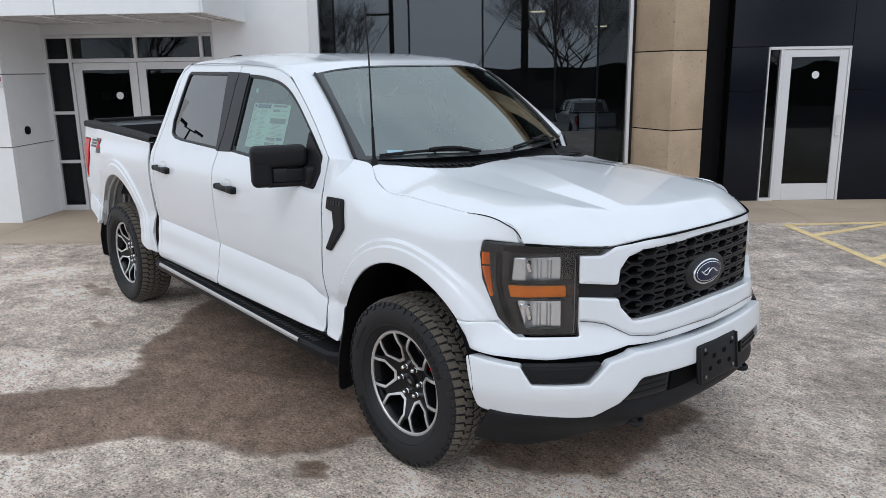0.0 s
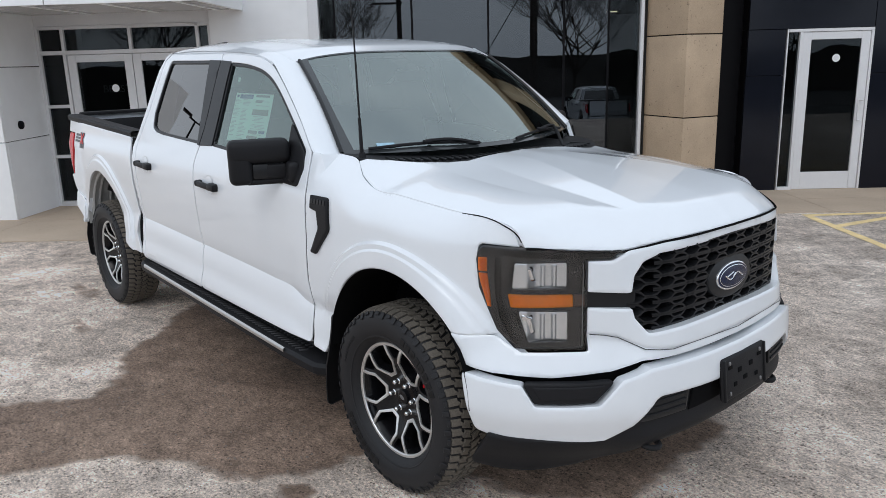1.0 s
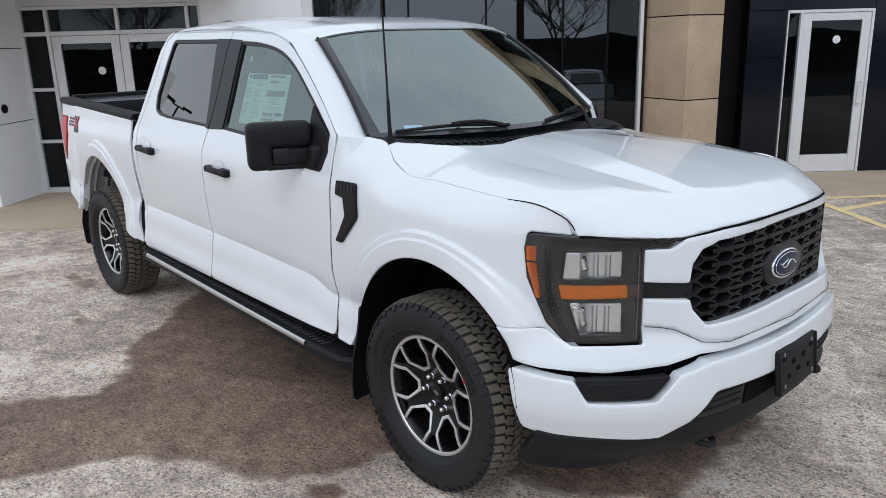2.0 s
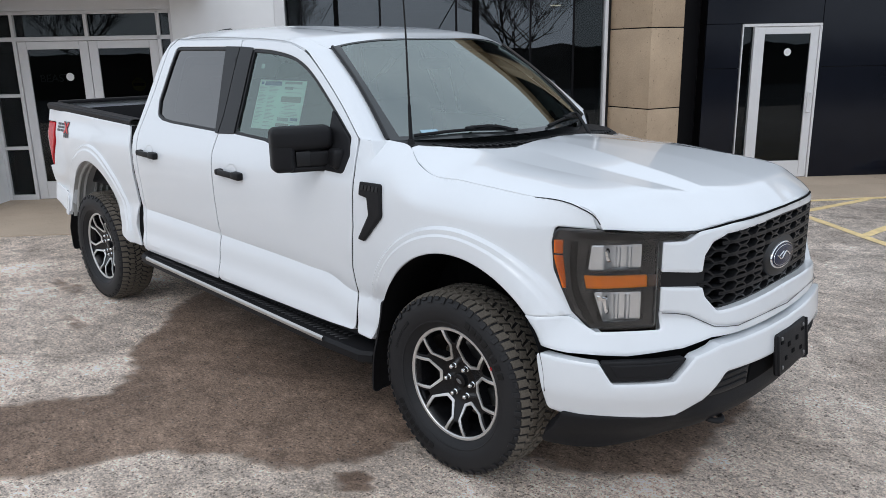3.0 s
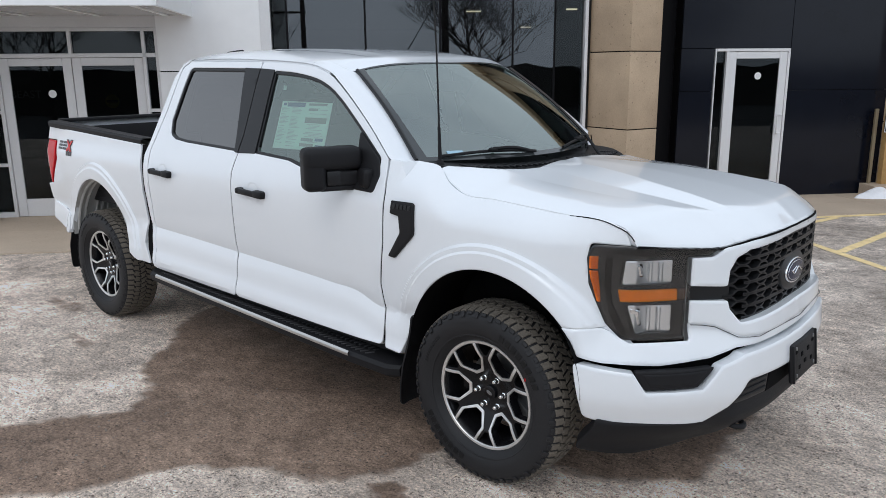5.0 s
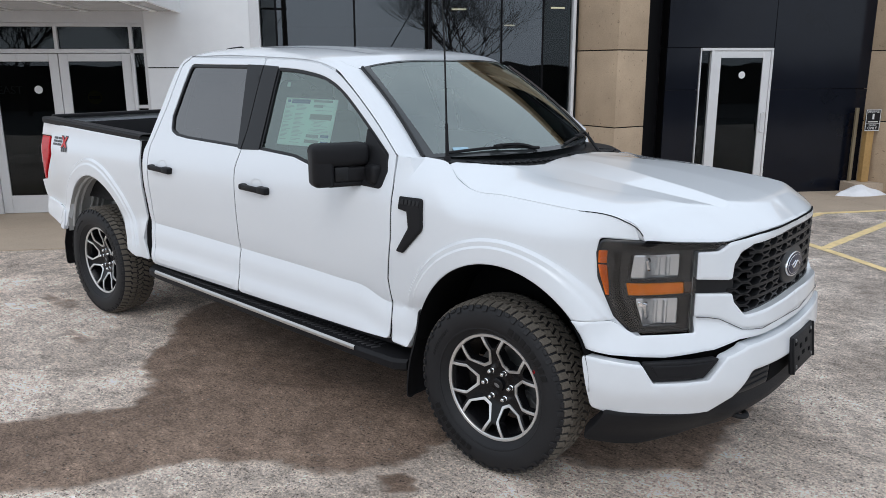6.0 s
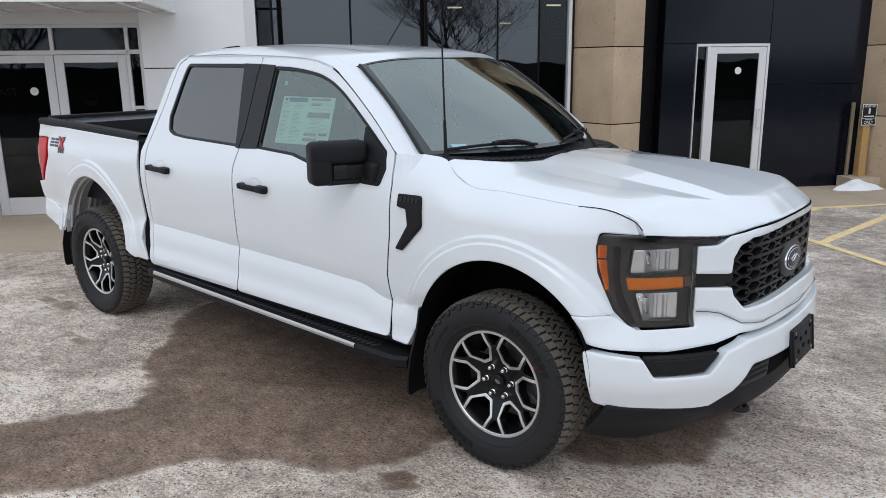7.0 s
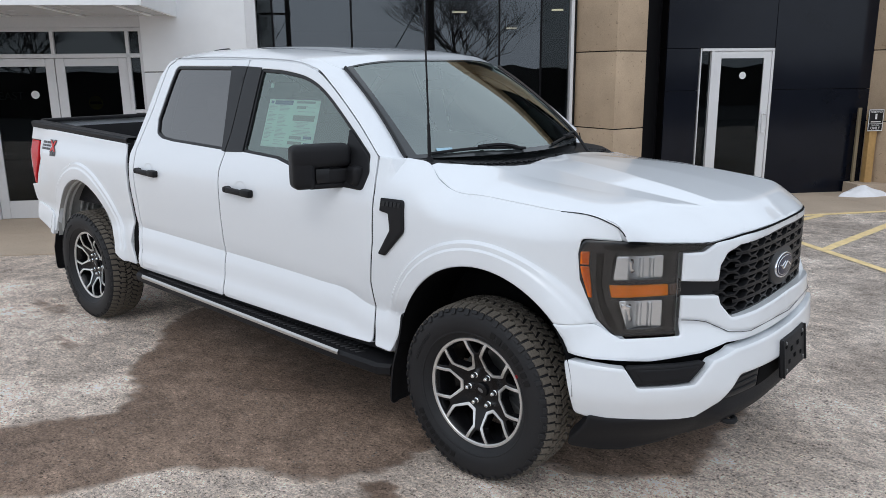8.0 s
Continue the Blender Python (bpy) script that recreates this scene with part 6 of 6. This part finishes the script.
# entrance: frame, side lights, transoms and two doors
NE = -7.05
wall_l = setting("wall_entrance_head", block(-6.24, -3.80, NE + 0.02, NE - 0.1, 2.40, 2.56), ALUM, "pale metal head above the entrance", "wall")
entry = setting("window_1", block(-6.235, -6.19, NE + 0.03, NE - 0.07, -0.1, 2.40), ALUM, "aluminium storefront with dark glass side lights and transoms", "window")
for e0, e1, z0, z1 in ((-5.885, -5.84, -0.1, 2.40), (-4.945, -4.90, 2.06, 2.40), (-4.01, -3.965, -0.1, 2.40), (-3.84, -3.80, -0.1, 2.40), (-6.19, -3.84, 2.355, 2.40), (-6.19, -3.84, 2.02, 2.075),
                       (-6.19, -5.885, 1.30, 1.345), (-6.19, -5.885, 0.60, 0.645), (-6.19, -5.885, -0.1, -0.02), (-3.965, -3.84, 1.30, 1.345), (-3.965, -3.84, 0.60, 0.645), (-3.965, -3.84, -0.1, -0.02)):
    part("window_frame", block(e0, e1, NE + 0.028, NE - 0.07, z0, z1), ALUM, entry)
for e0, e1, z0, z1 in ((-6.19, -5.885, -0.02, 0.60), (-6.19, -5.885, 0.645, 1.30), (-6.19, -5.885, 1.345, 2.02), (-6.19, -5.885, 2.075, 2.355), (-5.84, -4.945, 2.075, 2.355), (-4.90, -4.01, 2.075, 2.355),
                       (-3.965, -3.84, -0.02, 0.60), (-3.965, -3.84, 0.645, 1.30), (-3.965, -3.84, 1.345, 2.02), (-3.965, -3.84, 2.075, 2.355)):
    part("pane", block(e0, e1, NE - 0.02, NE - 0.026, z0, z1, 0), DOORGLASS, entry)


def door(name, e0, e1, z0, z1, nn, hinge, label):
    """A glazed aluminium door: stiles, rails, pane, pull handle and a round decal."""
    st, top, bot = 0.115, 0.10, 0.24
    d = tagged(part(name, join(block(e0, e0 + st, nn, nn - 0.045, z0, z1), block(e1 - st, e1, nn, nn - 0.045, z0, z1), block(e0 + st, e1 - st, nn, nn - 0.045, z1 - top, z1), block(e0 + st, e1 - st, nn, nn - 0.045, z0, z0 + bot)), ALUM), label, "door", kind="structure")
    part("pane", block(e0 + st, e1 - st, nn - 0.02, nn - 0.026, z0 + bot, z1 - top, 0), DOORGLASS, d)
    for s, out in ((1, 0.055), (-1, -0.09)):
        ex = e1 - 0.055 if hinge < 0 else e0 + 0.055
        dx = -0.10 if hinge < 0 else 0.10
        o = nn + out
        pts = [at(ex, nn - 0.01, 0.86), at(ex, o, 0.86), at(ex + dx * 0.5, o, 0.86), at(ex + dx * 0.5, o, 0.86), at(ex + dx * 0.5, o, 1.13), at(ex, o, 1.13), at(ex, nn - 0.01, 1.13)]
        part("pull_handle", tube(pts, 0.012, 8), ALUM if s > 0 else TRIMDARK, d)
    if name == "door_2":
        return d
    mid, up = (-5.215, 1.555) if name == "door_1" else (4.665, 1.695)
    part("round_decal", prism(oval(0.052, 0.052, 24), 0.002, Matrix.Translation(at(mid, nn - 0.014, up)) @ Matrix.Rotation(FRONT, 4, "Z") @ Matrix.Rotation(radians(90), 4, "X")), DOT, d)
    part("decal_mark", prism(oval(0.022, 0.028, 16), 0.001, Matrix.Translation(at(mid, nn - 0.0115, up)) @ Matrix.Rotation(FRONT, 4, "Z") @ Matrix.Rotation(radians(90), 4, "X")), ALUM, d)
    return d


door("door_1", -5.835, -4.928, -0.085, 2.015, NE + 0.005, -1, "closed glazed aluminium entrance door")
door("door_2", -4.920, -4.015, -0.085, 2.015, NE + 0.005, 1, "closed glazed aluminium entrance door")

# lettering and a round yellow sign on the inner wall
def lettering(text, m, size, mat, parent):
    cu = bpy.data.curves.new("words", "FONT")
    cu.body, cu.size, cu.extrude = text, size, 0.004
    tmp = new("words", cu)
    me = bpy.data.meshes.new_from_object(tmp)
    bpy.data.objects.remove(tmp)
    ob = new("lettering", me)
    me.materials.append(mat)
    ob.matrix_basis = m
    ob.parent = parent


lettering("BEAST", Matrix.Translation(at(-8.66, -13.994, 1.29)) @ Matrix.Rotation(FRONT, 4, "Z") @ Matrix.Rotation(radians(90), 4, "X"), 0.235, SIGNGREY, hall)
part("round_sign", prism(oval(0.15, 0.15, 28), 0.01, Matrix.Translation(at(-6.54, -13.995, 1.20)) @ Matrix.Rotation(FRONT, 4, "Z") @ Matrix.Rotation(radians(90), 4, "X"), 0.003), SIGNYELLOW, hall, "round yellow sign")
part("round_sign_band", prism(rounded([(-0.12, -0.03), (0.12, -0.03), (0.12, 0.03), (-0.12, 0.03)], 0.008), 0.004, Matrix.Translation(at(-6.54, -13.983, 1.20)) @ Matrix.Rotation(FRONT, 4, "Z") @ Matrix.Rotation(radians(90), 4, "X")), TRIMDARK, hall)

# white wall between entrance and shop window
white = setting("wall_white", block(-3.80, -2.45, -7.06, -7.3, -0.1, 5.6), TRIMDARK, "white panel wall between entrance and shop window", "wall")
for z0, z1 in ((-0.1, 0.9), (0.91, 1.825), (1.837, 2.9), (2.91, 5.6)):
    part("panel", block(-3.80, -2.45, -7.0, -7.06, z0, z1), CLADDING, white)

# tall shop window
shop = setting("window_2", block(-2.45, -2.31, -6.99, -7.2, -0.1, 3.6), ALUM, "tall dark shop window with thin mullions", "window")
part("window_frame", block(2.015, 2.06, -6.98, -7.2, -0.1, 3.6), ALUM, shop)
part("window_sill", block(-2.31, 1.985, -7.0, -7.2, -0.1, 0.08), ALUM, shop)
edges = (-2.30, -2.10, -1.05, -0.02, 1.0, 1.60, 2.01)
for a, b in zip(edges, edges[1:]):
    part("pane", block(a + 0.012, b - 0.012, -7.06, -7.068, 0.08, 3.6, 0), SHOPGLASS if b - a > 0.5 else DOORGLASS, shop)
for e in edges[1:-1]:
    part("mullion", block(e - 0.014, e + 0.014, -7.05, -7.16, 0.08, 3.6), TRIMDARK, shop)

# stone piers turned against the front, in courses
def pier(name, ce, cn, turn, w, d, label):
    p = tagged(new(name), label, "pier", kind="structure")
    m0 = Matrix.Translation(at(ce, cn)) @ Matrix.Rotation(FRONT + radians(turn), 4, "Z")
    part("core", box(w - 0.03, d - 0.03, 5.6, 0, m=m0 @ Matrix.Translation((w / 2, d / 2, 2.75))), TRIMDARK, p)
    for z0, z1 in ((-0.12, 0.993), (1.007, 2.036), (2.050, 3.09), (3.105, 4.13), (4.145, 5.6)):
        part("stone", box(w, d, z1 - z0, 0.008, m=m0 @ Matrix.Translation((w / 2, d / 2, (z0 + z1) / 2))), STONE, p)


pier("wall_pier_1", 2.45, -6.33, 25, 0.57, 0.80, "tan aggregate stone pier in courses")
pier("wall_pier_2", 7.05, -6.35, 25, 1.2, 0.9, "tan aggregate stone pier in courses beside the black wall")
band = setting("wall_upper", block(-2.45, 14, -6.9, -7.1, 3.6, 5.25), TRIMDARK, "dark wall with a tan stone coping above the shop windows", "wall")
part("coping", block(-2.45, 14, -6.2, -7.1, 5.25, 5.6), STONE, band)

# glossy black wall with a door
black = setting("wall_black", block(3.47, 7.2, -7.09, -7.3, 2.09, 3.6), TRIMDARK, "glossy black panel wall", "wall")
part("core", block(3.47, 3.96, -7.09, -7.3, -0.15, 2.09), TRIMDARK, black)
part("core", block(5.15, 7.2, -7.09, -7.3, -0.15, 2.09), TRIMDARK, black)
for e0, e1, z0, z1 in ((3.47, 3.972, -0.10, 1.48), (3.47, 3.972, 1.486, 2.085), (3.47, 5.132, 2.091, 3.6), (5.138, 7.2, 1.486, 3.6), (5.138, 7.2, -0.10, 1.48)):
    part("panel", block(e0, e1, -7.05, -7.09, z0, z1, 0.003), NAVY, black)
setting("wall_recess", block(2.80, 3.47, -7.30, -7.45, -0.15, 3.6), TRIMDARK, "dark recess beside the stone pier", "wall")
side_win = setting("window_3", block(3.985, 4.003, -7.04, -7.14, -0.10, 2.085), ALUM, "narrow side light beside the door", "window")
for e0, e1, z0, z1 in ((4.155, 4.195, -0.10, 2.045), (5.098, 5.132, -0.10, 2.045), (4.005, 5.132, 2.045, 2.085), (4.005, 4.155, -0.10, -0.05)):
    part("window_frame", block(e0, e1, -7.036, -7.14, z0, z1), ALUM, side_win)
part("pane", block(4.005, 4.155, -7.09, -7.096, -0.05, 2.045, 0), DOORGLASS, side_win)
door("door_3", 4.198, 5.095, -0.085, 2.042, -7.05, -1, "closed glazed aluminium side door")

# post with a parking sign, and a heap of old snow
post = thing("parking_sign", Matrix.Identity(4), "black and white reserved parking sign on a wooden post", "sign")
part("post", block(6.64, 6.76, -6.82, -6.92, 0.0, 1.10), WOOD, post)
part("thin_post", block(6.50, 6.55, -6.92, -6.96, -0.1, 1.20), material("dull_brass_post", (0.2, 0.16, 0.10), 0.6), post)
part("base", block(6.42, 7.0, -6.66, -7.0, -0.12, 0.08), APRON, post)
sign = part("sign_plate", block(6.58, 6.82, -6.80, -6.818, 0.86, 1.18), SATIN, post, "black plate with a white border")
for e0, e1, z0, z1 in ((6.58, 6.82, 1.169, 1.18), (6.58, 6.82, 0.86, 0.871), (6.58, 6.589, 0.871, 1.169), (6.811, 6.82, 0.871, 1.169), (6.589, 6.811, 0.965, 0.971)):
    part("border", block(e0, e1, -6.797, -6.80, z0, z1, 0), SIGNW, sign)


def words(text, e, z, size):
    cu = bpy.data.curves.new("words", "FONT")
    cu.body, cu.size, cu.align_x, cu.extrude = text, size, "CENTER", 0.0008
    tmp = new("words", cu)
    me = bpy.data.meshes.new_from_object(tmp)
    bpy.data.objects.remove(tmp)
    ob = new("lettering", me)
    me.materials.append(SIGNW)
    ob.matrix_basis = Matrix.Translation(at(e, -6.796, z)) @ Matrix.Rotation(FRONT, 4, "Z") @ Matrix.Rotation(radians(90), 4, "X")
    ob.parent = sign


words("RESERVED", 6.70, 1.132, 0.042)
words("PARKING", 6.70, 0.937, 0.030)
words("ONLY", 6.70, 0.885, 0.058)
part("figure", block(6.685, 6.715, -6.797, -6.80, 1.035, 1.115, 0), SIGNW, sign)
part("print_bar", block(6.62, 6.78, -6.797, -6.80, 0.99, 1.005, 0), SIGNW, sign)
rows = []
for i in range(25):
    r = i / 24
    row = []
    for j in range(40):
        a = 2 * math.pi * j / 40
        rr = r * (1 + 0.18 * noise.noise(Vector((math.cos(a) * 1.5, math.sin(a) * 1.5, 2))))
        e, n = 6.50 + rr * 0.42 * math.cos(a), -6.58 + rr * 0.16 * math.sin(a)
        h = 0.20 * (1 - r**1.6) * (0.8 + 0.5 * noise.noise(Vector((e * 4, n * 6, 0)))) * (1 - 0.4 * math.cos(a) * r)
        row.append(at(e, n, max(h, 0) - 0.09))
    rows.append(row)
tagged(part("snow_mound", grid(rows, close_u=True), SNOW), "small heap of old snow by the pier", "snow mound")


# ---- the lot behind the camera, seen mirrored in the glass ----
def bare_tree(name, m, height, seed):
    random.seed(seed)
    t = thing(name, m, "bare winter tree with fine forked twigs", "tree", "bare trees beyond the lot")
    limbs, twigs = [], []

    def grow(p, d, length, r, level):
        pts, q, dd = [p], p, d
        for _ in range(4):
            dd = (dd + Vector((random.uniform(-1, 1), random.uniform(-1, 1), random.uniform(-0.3, 0.7))) * 0.22).normalized()
            q = q + dd * length / 4
            pts.append(q)
        (limbs if level < 2 else twigs).append(tube(pts, r, 7 if level < 2 else 4, r * 0.55, caps=False))
        if level < 6:
            for k in range(random.choice((2, 3, 3)) + (level < 3)):
                f = random.uniform(0.45, 1.0)
                o = pts[min(4, int(f * 4 + 0.5))]
                nd = (dd + Vector((random.uniform(-1, 1), random.uniform(-1, 1), random.uniform(-0.15, 0.6))) * 1.2).normalized()
                grow(o, nd, length * random.uniform(0.68, 0.95), max(r * 0.56, 0.010), level + 1)

    grow(Vector((0, 0, -0.1)), Vector((0, 0, 1)), height * 0.21, height * 0.0105, 0)
    part("trunk", join(*limbs), BARK, t)
    part("crown", join(*twigs), BARK, t)
    return t


def spot(e, n, turn=0):
    return Matrix.Translation(at(e, n, ground_z(at(e, n)))) @ Matrix.Rotation(radians(turn), 4, "Z")


tree_a = bare_tree("bare_tree", spot(6.6, 31), 15.0, 3)
bare_tree("bare_tree", spot(-9, 33), 12.5, 8)
copy_thing(tree_a, spot(22, 36, 200))
copy_thing(tree_a, spot(-22, 38, 140))
for e, n, a in ((-30, 36, 20), (-38, 42, 100), (-16, 44, 300)):
    copy_thing(tree_a, spot(e, n, a))

pole = thing("utility_pole", spot(2.4, 13), "dark wooden utility pole with cross-arm and wires", "utility pole")
part("pole", tube([(0, 0, -0.1), (0, 0, 10.5)], 0.17, 12, 0.12), BARK, pole)
part("cross_arm", box(1.8, 0.1, 0.12, 0.01, m=Matrix.Rotation(FRONT, 4, "Z") @ Matrix.Translation((-0.7, 0, 6.6))), BARK, pole)
for z, sag in ((6.7, 0.5), (7.6, 0.6), (8.8, 0.7)):
    pts = [E1 * x + Vector((0, 0, z - sag * (1 - (x / 40) ** 2) * 0 + 0.0006 * x * x)) for x in np.linspace(-45, 45, 31)]
    part("wire", tube(pts, 0.025, 5, caps=False), TRIMDARK, pole)
part("stay", tube([(0, 0, 6.4), tuple(E1 * -4 + Vector((0, 0, 0)))], 0.02, 5), TRIMDARK, pole)
pole2 = copy_thing(pole, spot(-4.1, 29))
for c in [c for c in pole2.children if c.name.startswith("wire")]:
    bpy.data.objects.remove(c)

lamp = thing("lot_lamp", Matrix.Translation((-21.0, -7.9, 0)) @ Matrix.Rotation(radians(-69), 4, "Z"), "tall twin-headed lot lamp", "street lamp")
part("mast", tube([(0, 0, -0.1), (0, 0, 5.3)], 0.04, 10, 0.028), TRIMDARK, lamp)
for s in (-1, 1):
    part("lamp_head", join(box(0.30, 0.20, 0.05, 0.02, at=(s * 0.28, 0, 5.35)), box(0.20, 0.04, 0.04, 0.01, at=(s * 0.10, 0, 5.3))), TRIMDARK, lamp)

hedge_rows = []
for i, z in enumerate((0, 0.9, 1.7, 2.3)):
    hedge_rows.append([at(e, 46 + 0.8 * noise.noise(Vector((e * 0.2, i, 0))), -1.8 + 1.62 * z * (1 + 0.22 * noise.noise(Vector((e * 0.35, 5, i))))) for e in np.linspace(-90, 90, 181)])
setting("backdrop", grid(hedge_rows), FARM, "distant dark hedge line beyond the lot", "hedge")
road_rows = [[at(e, n, ground_z(at(e, n)) + 0.09) for e in np.linspace(-60, 60, 41)] for n in np.linspace(7.5, 45, 60)]
setting("road", grid(road_rows, flip=True), ASPHALT, "dark asphalt road beyond the lot", "road")
parked = copy_thing(truck, Matrix.Translation(at(5.5, 19.5, -1.5)) @ Matrix.Rotation(FRONT - radians(93), 4, "Z"))
tagged(parked, "white pickup truck parked farther off in the lot")
